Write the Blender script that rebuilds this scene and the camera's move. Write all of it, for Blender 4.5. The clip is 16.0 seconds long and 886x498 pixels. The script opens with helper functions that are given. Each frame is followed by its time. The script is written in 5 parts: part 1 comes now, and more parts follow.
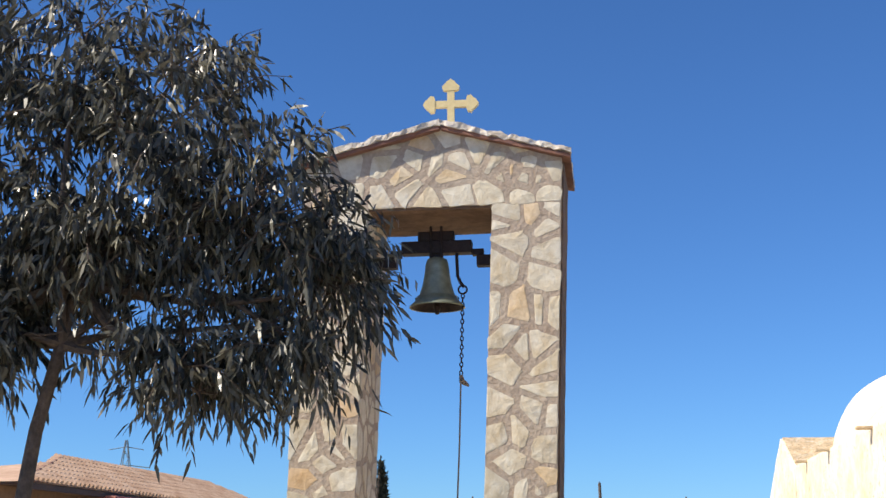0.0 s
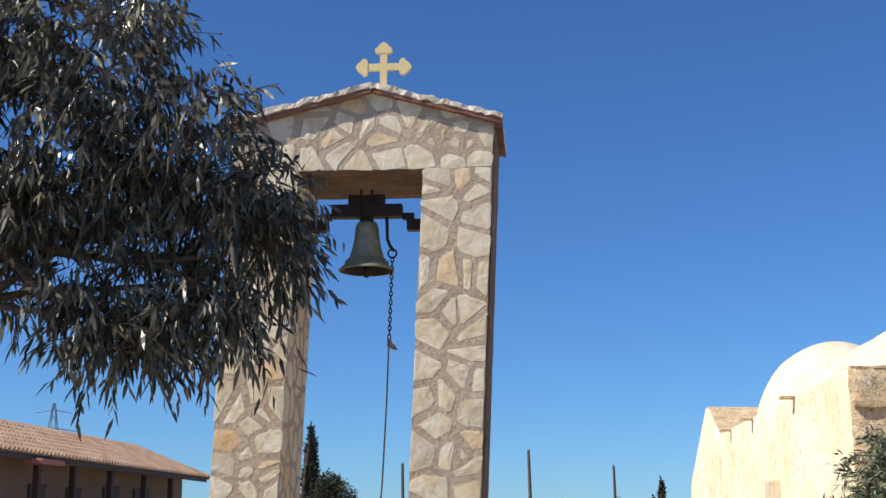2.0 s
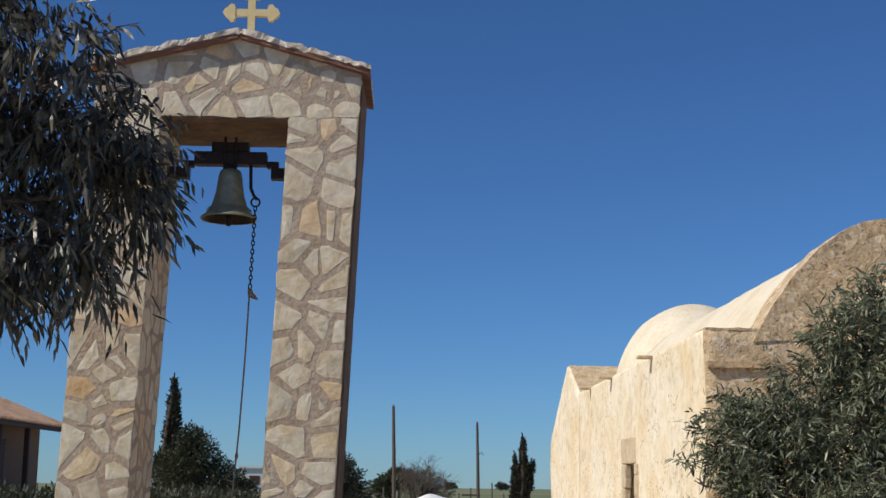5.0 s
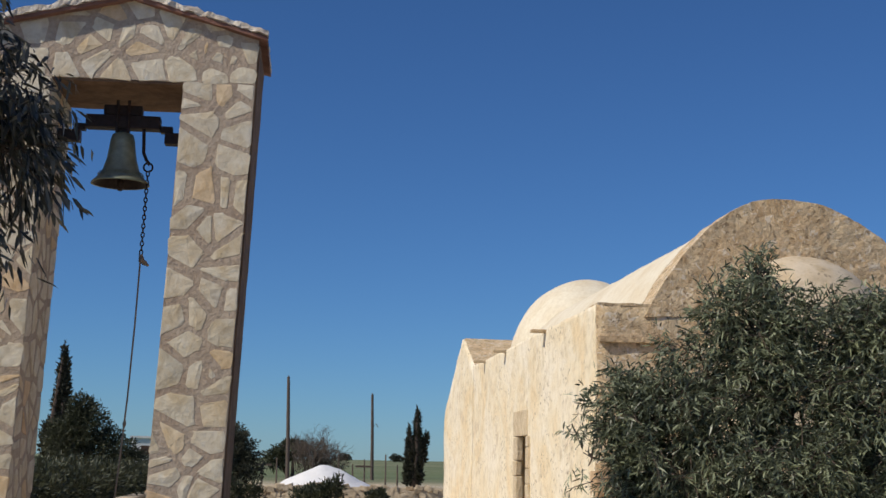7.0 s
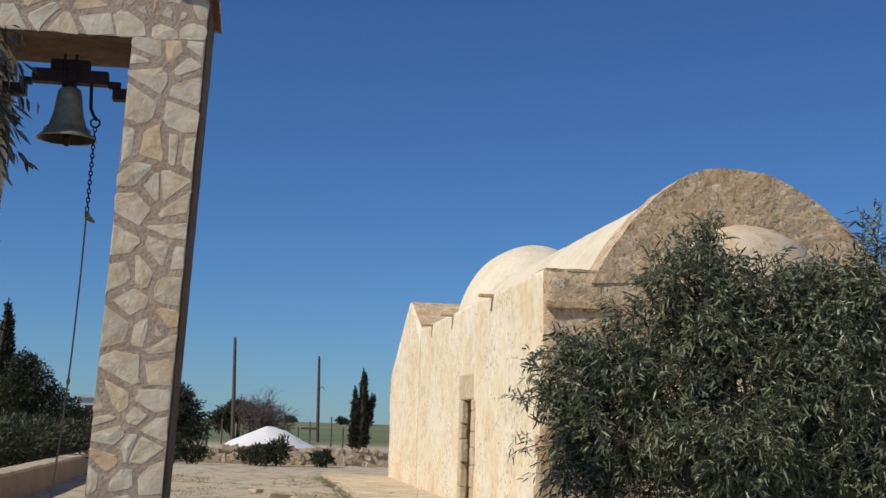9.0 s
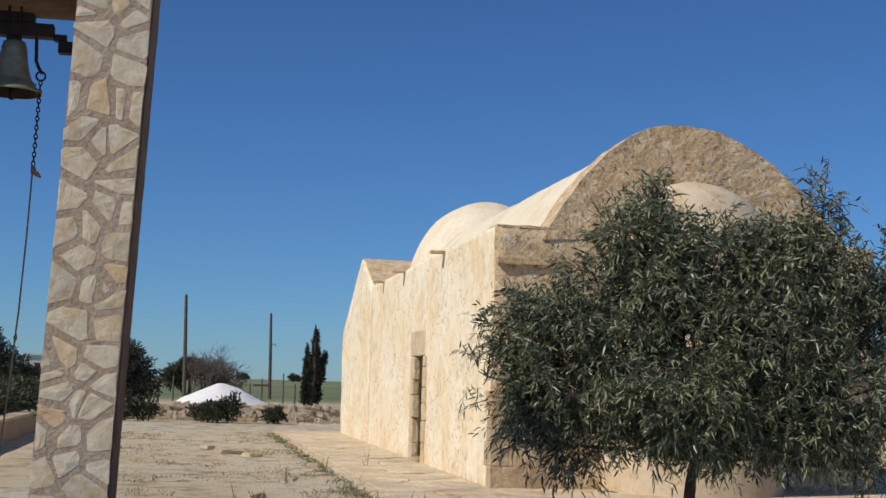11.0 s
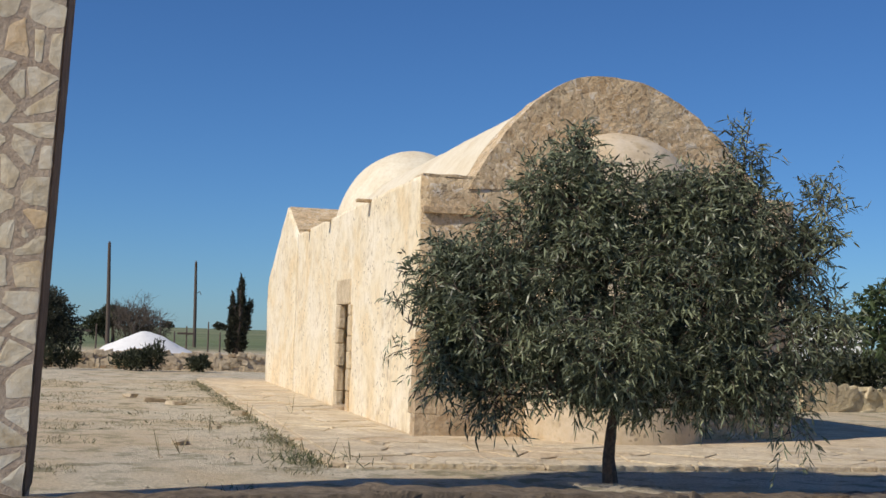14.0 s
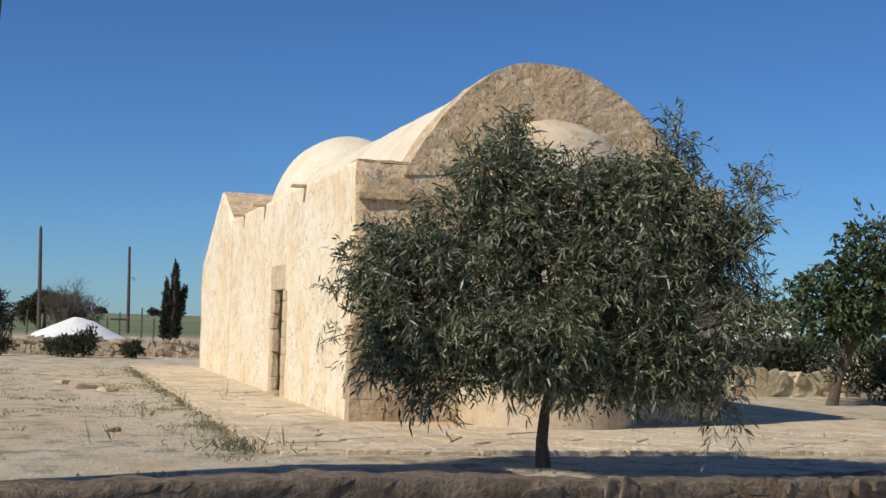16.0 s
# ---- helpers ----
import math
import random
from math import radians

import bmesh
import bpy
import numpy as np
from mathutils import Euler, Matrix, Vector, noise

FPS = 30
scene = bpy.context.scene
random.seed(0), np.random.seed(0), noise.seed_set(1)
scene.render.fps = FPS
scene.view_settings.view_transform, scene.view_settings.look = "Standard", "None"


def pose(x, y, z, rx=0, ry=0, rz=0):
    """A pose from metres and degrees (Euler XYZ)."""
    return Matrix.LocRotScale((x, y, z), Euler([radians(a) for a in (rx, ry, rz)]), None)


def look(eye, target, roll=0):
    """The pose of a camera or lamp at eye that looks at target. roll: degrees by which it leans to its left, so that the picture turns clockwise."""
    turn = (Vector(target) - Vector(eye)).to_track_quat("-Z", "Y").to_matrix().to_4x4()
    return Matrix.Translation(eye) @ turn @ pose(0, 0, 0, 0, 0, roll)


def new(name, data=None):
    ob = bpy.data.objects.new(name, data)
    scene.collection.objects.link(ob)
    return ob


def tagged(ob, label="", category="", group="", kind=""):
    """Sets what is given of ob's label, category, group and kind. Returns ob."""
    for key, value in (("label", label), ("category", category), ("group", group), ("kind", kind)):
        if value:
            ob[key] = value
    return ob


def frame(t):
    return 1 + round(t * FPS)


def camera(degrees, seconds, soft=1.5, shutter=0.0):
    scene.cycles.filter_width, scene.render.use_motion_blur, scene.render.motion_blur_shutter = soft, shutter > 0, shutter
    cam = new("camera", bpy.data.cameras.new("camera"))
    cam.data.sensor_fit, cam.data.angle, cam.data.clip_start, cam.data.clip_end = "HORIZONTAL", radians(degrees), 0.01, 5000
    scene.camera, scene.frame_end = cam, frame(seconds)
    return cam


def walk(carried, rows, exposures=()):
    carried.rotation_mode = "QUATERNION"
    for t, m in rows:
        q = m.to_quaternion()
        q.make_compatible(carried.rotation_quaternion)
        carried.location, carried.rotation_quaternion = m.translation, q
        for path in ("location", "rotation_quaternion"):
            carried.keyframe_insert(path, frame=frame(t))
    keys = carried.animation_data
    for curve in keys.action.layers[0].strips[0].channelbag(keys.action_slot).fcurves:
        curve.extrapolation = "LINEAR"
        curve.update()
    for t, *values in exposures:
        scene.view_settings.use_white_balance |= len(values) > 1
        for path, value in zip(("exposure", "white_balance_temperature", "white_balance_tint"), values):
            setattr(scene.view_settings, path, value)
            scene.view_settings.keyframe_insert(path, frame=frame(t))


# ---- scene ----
cam = camera(36.896, 16.0)
walk(cam, [
    (0.0, pose(0.0000, 0.0000, 1.5000, 103.418, 0.221, -0.000)),
    (0.5, pose(0.0039, 0.0011, 1.4972, 103.188, 0.076, -0.345)),
    (1.0, pose(0.0095, 0.0038, 1.4903, 102.875, 0.076, -0.999)),
    (1.5, pose(0.0212, 0.0058, 1.4821, 102.475, 0.154, -1.938)),
    (2.0, pose(0.0351, 0.0087, 1.4736, 102.019, -0.129, -2.978)),
    (2.5, pose(0.0479, 0.0121, 1.4648, 101.525, -0.125, -4.002)),
    (3.0, pose(0.0581, 0.0147, 1.4592, 101.204, -0.270, -5.131)),
    (3.5, pose(0.0678, 0.0162, 1.4567, 101.008, -0.324, -5.987)),
    (4.0, pose(0.0775, 0.0174, 1.4529, 100.791, -0.404, -6.841)),
    (6.5, pose(0.1214, 0.0211, 1.4379, 99.290, -1.064, -12.072)),
    (7.0, pose(0.1264, 0.0210, 1.4344, 99.076, -1.113, -13.235)),
    (7.5, pose(0.1265, 0.0214, 1.4306, 98.791, -1.364, -14.022)),
    (8.0, pose(0.1263, 0.0229, 1.4260, 98.474, -1.416, -14.428)),
    (8.5, pose(0.1272, 0.0243, 1.4236, 98.075, -1.552, -14.942)),
    (9.0, pose(0.1278, 0.0252, 1.4201, 97.595, -1.789, -15.556)),
    (11.5, pose(0.1441, 0.0252, 1.4076, 95.479, -1.570, -18.104)),
    (12.0, pose(0.1450, 0.0247, 1.4040, 95.160, -1.634, -18.589)),
    (12.5, pose(0.1482, 0.0239, 1.4006, 94.662, -1.659, -18.932)),
    (13.0, pose(0.1501, 0.0216, 1.4000, 94.233, -1.645, -19.437)),
    (13.5, pose(0.1529, 0.0197, 1.4002, 93.964, -1.695, -19.976)),
    (14.0, pose(0.1573, 0.0170, 1.4000, 93.724, -1.800, -20.774)),
    (14.5, pose(0.1613, 0.0150, 1.4006, 93.565, -1.546, -21.509)),
    (15.0, pose(0.1674, 0.0129, 1.4010, 93.506, -1.671, -22.148)),
    (15.5, pose(0.1737, 0.0112, 1.4011, 93.478, -1.813, -22.852)),
    (16.0, pose(0.1771, 0.0102, 1.4009, 93.199, -1.783, -23.512)),
], [(0.0, 0.45), (2.0, 0.23), (3.5, -0.14), (5.0, -0.3), (7.0, -0.4), (12.5, -0.34), (16.0, -0.25)])

# ---------------------------------------------------------------- sky and sun
SUN_AZ, SUN_EL = -106.0, 42.0
world = bpy.data.worlds.new("sky")
scene.world = world
world.use_nodes = True
wn = world.node_tree
sky = wn.nodes.new("ShaderNodeTexSky")
sky.sky_type, sky.sun_disc = "NISHITA", False
sky.sun_elevation, sky.sun_rotation = radians(SUN_EL), radians(SUN_AZ)
sky.altitude, sky.air_density, sky.dust_density, sky.ozone_density = 1200, 1.0, 0.25, 6.0
tint = wn.nodes.new("ShaderNodeMix")
tint.data_type, tint.blend_type = "RGBA", "MULTIPLY"
tint.inputs[0].default_value, tint.inputs[7].default_value = 1.0, (0.65, 0.97, 1.30, 1)
wn.links.new(sky.outputs[0], tint.inputs[6])
wn.links.new(tint.outputs[2], wn.nodes["Background"].inputs[0])
wn.nodes["Background"].inputs[1].default_value = 0.082
lamp = bpy.data.lights.new("sun", "SUN")
lamp.energy, lamp.angle, lamp.color = 5.0, radians(0.53), (1.0, 0.91, 0.77)
sun = new("sun", lamp)
sun.matrix_world = look(tuple(60 * c for c in (math.sin(radians(SUN_AZ)) * math.cos(radians(SUN_EL)), math.cos(radians(SUN_AZ)) * math.cos(radians(SUN_EL)), math.sin(radians(SUN_EL)))), (0, 0, 0))

# ---------------------------------------------------------------- helpers
RNG = random.Random(7)


def part(name, bm, material, parent=None, label="", smooth=False):
    """Links a bmesh (or a ready mesh) as one mesh object under a thing or a part."""
    if isinstance(bm, bpy.types.Mesh):
        me = bm
    else:
        me = bpy.data.meshes.new(name)
        bm.normal_update()
        bm.to_mesh(me)
        bm.free()
    if material and not me.materials:
        me.materials.append(material)
    if smooth:
        me.shade_smooth()
    ob = new(name, me)
    if parent:
        ob.parent = parent
    if label:
        ob["label"] = label
    return ob


def thing(name, m, label, category, group="", kind=""):
    ob = new(name)
    ob.matrix_world = m
    ob.empty_display_size = 0.2
    return tagged(ob, label, category, group, kind)


def add_box(bm, x0, x1, y0, y1, z0, z1, bev=0.0):
    vs = [bm.verts.new((x, y, z)) for x in (x0, x1) for y in (y0, y1) for z in (z0, z1)]
    fs = [(0, 1, 3, 2), (4, 6, 7, 5), (0, 4, 5, 1), (2, 3, 7, 6), (0, 2, 6, 4), (1, 5, 7, 3)]
    made = [bm.faces.new([vs[i] for i in f]) for f in fs]
    if bev:
        edges = list({e for f in made for e in f.edges})
        bmesh.ops.bevel(bm, geom=edges, offset=bev, segments=2, affect="EDGES", profile=0.6)
    return bm


def box_bm(x0, x1, y0, y1, z0, z1, bev=0.0):
    return add_box(bmesh.new(), x0, x1, y0, y1, z0, z1, bev)


def add_tube(bm, points, radii, sides=8, cap=True):
    rings = []
    ref = Vector((0.31, 0.17, 0.93)).normalized()
    for i, p in enumerate(points):
        p = Vector(p)
        d = (Vector(points[min(i + 1, len(points) - 1)]) - Vector(points[max(i - 1, 0)])).normalized()
        a = d.cross(ref)
        a = a.normalized() if a.length > 1e-3 else d.cross(Vector((1, 0, 0))).normalized()
        b = d.cross(a)
        r = radii[i] if isinstance(radii, (list, tuple)) else radii
        rings.append([bm.verts.new(p + r * (math.cos(2 * math.pi * k / sides) * a + math.sin(2 * math.pi * k / sides) * b)) for k in range(sides)])
    for q, w in zip(rings, rings[1:]):
        for k in range(sides):
            bm.faces.new((q[k], q[(k + 1) % sides], w[(k + 1) % sides], w[k]))
    if cap:
        bm.faces.new(rings[0])
        bm.faces.new(rings[-1][::-1])
    return bm


def lathe(profile, steps=40, a0=0.0, a1=2 * math.pi):
    bm = bmesh.new()
    full = abs(a1 - a0 - 2 * math.pi) < 1e-6
    cols = []
    for k in range(steps + (0 if full else 1)):
        a = a0 + (a1 - a0) * k / steps
        cols.append([bm.verts.new((r * math.cos(a), r * math.sin(a), z)) for r, z in profile])
    n = len(cols)
    for k in range(n if full else n - 1):
        p, q = cols[k], cols[(k + 1) % n]
        for i in range(len(profile) - 1):
            bm.faces.new((p[i], q[i], q[i + 1], p[i + 1]))
    bmesh.ops.remove_doubles(bm, verts=bm.verts, dist=1e-5)
    return bm


def extrude_profile(pts, axis, lo, hi):
    """A solid prism: pts in the two other axes, from lo to hi along the axis."""
    bm = bmesh.new()

    def place(a, b, c):
        return (c, a, b) if axis == "x" else (a, c, b) if axis == "y" else (a, b, c)
    one = [bm.verts.new(place(a, b, lo)) for a, b in pts]
    two = [bm.verts.new(place(a, b, hi)) for a, b in pts]
    bm.faces.new(one)
    bm.faces.new(two[::-1])
    n = len(pts)
    for i in range(n):
        bm.faces.new((one[i], two[i], two[(i + 1) % n], one[(i + 1) % n]))
    bmesh.ops.recalc_face_normals(bm, faces=bm.faces)
    return bm


def roughen(bm, cut, amount, scale, seed=0.0):
    """Cuts long edges and moves the skin by noise, so that a wall is uneven."""
    for _ in range(12):
        long = [e for e in bm.edges if e.calc_length() > cut]
        if not long:
            break
        bmesh.ops.subdivide_edges(bm, edges=long, cuts=1, use_grid_fill=True)
        bmesh.ops.triangulate(bm, faces=[f for f in bm.faces if len(f.verts) > 4])
        if len(bm.verts) > 30000:
            break
    off = Vector((seed, seed * 1.7, 0))
    for v in bm.verts:
        v.co += amount * noise.noise_vector(v.co * scale + off) + 0.4 * amount * noise.noise_vector(v.co * scale * 3.1 + off)
    return bm


# ---------------------------------------------------------------- materials
def make(name):
    m = bpy.data.materials.new(name)
    m.use_nodes = True
    nt = m.node_tree
    return m, nt, nt.nodes["Principled BSDF"]


def node(nt, kind, **values):
    n = nt.nodes.new(kind)
    for k, v in values.items():
        n.inputs[k].default_value = v
    return n


def ramp(nt, fac, stops):
    r = nt.nodes.new("ShaderNodeValToRGB")
    els = r.color_ramp.elements
    while len(els) < len(stops):
        els.new(0.5)
    for e, (p, c) in zip(els, stops):
        e.position, e.color = p, (*c, 1)
    nt.links.new(fac, r.inputs[0])
    return r.outputs[0]


def mix(nt, fac, a, b, mode="MIX"):
    n = nt.nodes.new("ShaderNodeMix")
    n.data_type, n.blend_type = "RGBA", mode
    for sock, v in ((n.inputs[0], fac), (n.inputs[6], a), (n.inputs[7], b)):
        if hasattr(v, "links"):
            nt.links.new(v, sock)
        else:
            sock.default_value = v if isinstance(v, float) else (*v, 1)
    return n.outputs[2]


def place_of(nt):
    return nt.nodes.new("ShaderNodeNewGeometry").outputs["Position"]


def noise_of(nt, where, scale, detail=5.0, rough=0.6, distort=0.0):
    n = node(nt, "ShaderNodeTexNoise", Scale=scale, Detail=detail, Roughness=rough, Distortion=distort)
    nt.links.new(where, n.inputs["Vector"])
    return n.outputs["Fac"]


def cells_of(nt, where, scale, feature="F1", rnd=1.0):
    n = nt.nodes.new("ShaderNodeTexVoronoi")
    n.feature = feature
    n.inputs["Scale"].default_value = scale
    n.inputs["Randomness"].default_value = rnd
    nt.links.new(where, n.inputs["Vector"])
    return n


def bump(nt, bsdf, height, strength, dist, under=None):
    b = node(nt, "ShaderNodeBump", Strength=strength, Distance=dist)
    nt.links.new(height, b.inputs["Height"])
    if under:
        nt.links.new(under, b.inputs["Normal"])
    nt.links.new(b.outputs[0], bsdf.inputs["Normal"])
    return b.outputs[0]


def earthy(name, stops, fine=40.0, coarse=2.5, rough=0.9, relief=0.3, dist=0.02, stain=(0.5, 0.45, 0.4), stain_amount=0.35, metal=0.0, vary=0.0):
    """A matt surface with fine grain, broad stains and relief."""
    m, nt, bsdf = make(name)
    at = place_of(nt)
    f, c = noise_of(nt, at, fine, 6.0, 0.65), noise_of(nt, at, coarse, 4.0, 0.6, 0.6)
    col = ramp(nt, f, stops)
    lo = ramp(nt, c, [(0.42, (0, 0, 0)), (0.72, (1, 1, 1))])
    k = node(nt, "ShaderNodeMath")
    k.operation = "MULTIPLY"
    nt.links.new(lo, k.inputs[0])
    k.inputs[1].default_value = stain_amount
    col = mix(nt, k.outputs[0], col, mix(nt, 1.0, col, stain, "MULTIPLY"))
    if vary:
        info = nt.nodes.new("ShaderNodeObjectInfo")
        v = ramp(nt, info.outputs["Random"], [(0.0, (1 - vary, 1 - vary, 1 - vary * 1.1)), (0.4, (1, 1, 1)), (0.82, (1.0, 0.99, 0.95)), (0.9, (1.0, 1 - vary * 0.7, 1 - vary * 1.6)), (1.0, (0.97, 1 - vary * 1.3, 1 - vary * 2.3))])
        col = mix(nt, 1.0, col, v, "MULTIPLY")
    nt.links.new(col, bsdf.inputs["Base Color"])
    bsdf.inputs["Roughness"].default_value = rough
    bsdf.inputs["Metallic"].default_value = metal
    b1 = bump(nt, bsdf, c, relief * 0.6, dist * 3)
    bump(nt, bsdf, f, relief, dist, b1)
    return m


def plaster(name, white, worn, show, relief=0.5):
    """Lime plaster worn off in patches, with rubble stones showing through."""
    m, nt, bsdf = make(name)
    at = place_of(nt)
    warp = node(nt, "ShaderNodeTexNoise", Scale=2.3, Detail=3.0)
    nt.links.new(at, warp.inputs["Vector"])
    add = nt.nodes.new("ShaderNodeVectorMath")
    add.operation = "MULTIPLY_ADD"
    nt.links.new(warp.outputs["Color"], add.inputs[0])
    add.inputs[1].default_value = (0.25, 0.25, 0.25)
    nt.links.new(at, add.inputs[2])
    big = noise_of(nt, at, 0.8, 5.0, 0.62, 0.5)
    fine = noise_of(nt, at, 24.0, 7.0, 0.7)
    edge = cells_of(nt, add.outputs[0], 4.6, "DISTANCE_TO_EDGE").outputs["Distance"]
    cell = cells_of(nt, add.outputs[0], 4.6)
    stone = ramp(nt, edge, [(0.02, (0, 0, 0)), (0.3, (1, 1, 1))])
    sparse = ramp(nt, cell.outputs["Color"], [(0.52, (0, 0, 0)), (0.64, (1, 1, 1))])
    patch = ramp(nt, big, [(show - 0.08, (0, 0, 0)), (show + 0.1, (1, 1, 1))])
    s = mix(nt, 1.0, mix(nt, 1.0, mix(nt, 1.0, stone, sparse, "MULTIPLY"), patch, "MULTIPLY"), (0.75, 0.75, 0.75), "MULTIPLY")
    pit = cells_of(nt, add.outputs[0], 9.0).outputs["Distance"]
    holes = mix(nt, 1.0, ramp(nt, pit, [(0.16, (1, 1, 1)), (0.28, (0, 0, 0))]), ramp(nt, noise_of(nt, at, 1.1, 4.0, 0.6, 0.3), [(0.47, (0, 0, 0)), (0.56, (1, 1, 1))]), "MULTIPLY")
    lime = ramp(nt, fine, [(0.25, tuple(0.84 * c for c in white)), (0.75, white)])
    tint = ramp(nt, noise_of(nt, at, 0.55, 6.0, 0.65, 1.0), [(0.36, (1.05, 1.07, 1.13)), (0.5, (1, 0.97, 0.91)), (0.62, (0.96, 0.85, 0.68))])
    lime = mix(nt, 0.8, lime, tint, "MULTIPLY")
    lime = mix(nt, 0.8, lime, ramp(nt, noise_of(nt, at, 4.5, 5.0, 0.7, 0.4), [(0.34, (0.80, 0.76, 0.68)), (0.5, (1, 0.99, 0.97)), (0.66, (1.06, 1.06, 1.06))]), "MULTIPLY")
    rock = ramp(nt, noise_of(nt, at, 11.0, 5.0), [(0.3, tuple(0.75 * c for c in worn)), (0.72, worn)])
    col = mix(nt, s, lime, rock)
    col = mix(nt, holes, col, tuple(0.62 * c for c in worn))
    nt.links.new(col, bsdf.inputs["Base Color"])
    bsdf.inputs["Roughness"].default_value = 0.93
    b0 = bump(nt, bsdf, holes, -relief, 0.04)
    b1 = bump(nt, bsdf, s, relief * 0.7, 0.03, b0)
    bump(nt, bsdf, fine, relief * 0.6, 0.02, b1)
    return m


def rubble(name, a, b, mortar, scale=4.0, relief=0.7):
    """Weathered rubble masonry seen from afar."""
    m, nt, bsdf = make(name)
    at = place_of(nt)
    warp = node(nt, "ShaderNodeTexNoise", Scale=3.5, Detail=3.0)
    nt.links.new(at, warp.inputs["Vector"])
    add = nt.nodes.new("ShaderNodeVectorMath")
    add.operation = "MULTIPLY_ADD"
    nt.links.new(warp.outputs["Color"], add.inputs[0])
    add.inputs[1].default_value = (0.22, 0.22, 0.22)
    nt.links.new(at, add.inputs[2])
    edge = cells_of(nt, add.outputs[0], scale, "DISTANCE_TO_EDGE").outputs["Distance"]
    cell = cells_of(nt, add.outputs[0], scale).outputs["Color"]
    fine = noise_of(nt, at, 17.0, 7.0, 0.7)
    big = noise_of(nt, at, 1.1, 4.0, 0.6, 0.8)
    mixed_noise = noise_of(nt, at, 3.2, 6.0, 0.7, 0.8)
    col = mix(nt, ramp(nt, mixed_noise, [(0.36, (0, 0, 0)), (0.64, (1, 1, 1))]), a, b)
    col = mix(nt, 0.25, col, ramp(nt, cell, [(0.1, (0.6, 0.56, 0.52)), (0.9, (1.15, 1.12, 1.08))]), "MULTIPLY")
    col = mix(nt, 0.5, col, ramp(nt, fine, [(0.34, (0.42, 0.4, 0.38)), (0.5, (0.95, 0.94, 0.92)), (0.66, (1.3, 1.28, 1.24))]), "MULTIPLY")
    gap = ramp(nt, edge, [(0.01, (1, 1, 1)), (0.06, (0, 0, 0))])
    col = mix(nt, mix(nt, 1.0, gap, ramp(nt, big, [(0.45, (0.0,) * 3), (0.62, (0.4,) * 3)]), "MULTIPLY"), col, mortar)
    chip = ramp(nt, noise_of(nt, at, 9.0, 4.0, 0.6, 1.0), [(0.56, (0, 0, 0)), (0.64, (0.8,) * 3)])
    col = mix(nt, chip, col, (0.74, 0.68, 0.58))
    pit = ramp(nt, noise_of(nt, add.outputs[0], 13.0, 4.0, 0.6, 0.5), [(0.36, (0.85,) * 3), (0.43, (0, 0, 0))])
    col = mix(nt, pit, col, tuple(0.45 * q for q in a))
    col = mix(nt, 0.5, col, ramp(nt, big, [(0.36, (0.8, 0.79, 0.78)), (0.62, (1.1, 0.98, 0.84))]), "MULTIPLY")
    nt.links.new(col, bsdf.inputs["Base Color"])
    bsdf.inputs["Roughness"].default_value = 0.95
    b0 = bump(nt, bsdf, ramp(nt, edge, [(0.0, (0, 0, 0)), (0.12, (1, 1, 1))]), relief * 0.25, 0.03)
    b1 = bump(nt, bsdf, pit, -relief * 0.6, 0.04, b0)
    bump(nt, bsdf, fine, relief * 0.8, 0.04, b1)
    return m


def leafy(name, dark, light, rough=0.5, through_light=0.25):
    m, nt, bsdf = make(name)
    geo = nt.nodes.new("ShaderNodeNewGeometry")
    col = ramp(nt, geo.outputs["Random Per Island"], [(0.0, dark), (0.6, tuple((p + q) / 2 for p, q in zip(dark, light))), (1.0, light)])
    big = noise_of(nt, geo.outputs["Position"], 1.7, 3.0)
    col = mix(nt, 0.7, col, ramp(nt, big, [(0.35, (0.7, 0.72, 0.75)), (0.65, (1.15, 1.12, 1.0))]), "MULTIPLY")
    nt.links.new(col, bsdf.inputs["Base Color"])
    bsdf.inputs["Roughness"].default_value = rough
    tr = nt.nodes.new("ShaderNodeBsdfTranslucent")
    nt.links.new(col, tr.inputs["Color"])
    ms = nt.nodes.new("ShaderNodeMixShader")
    ms.inputs[0].default_value = through_light
    nt.links.new(bsdf.outputs[0], ms.inputs[1])
    nt.links.new(tr.outputs[0], ms.inputs[2])
    nt.links.new(ms.outputs[0], nt.nodes["Material Output"].inputs["Surface"])
    return m


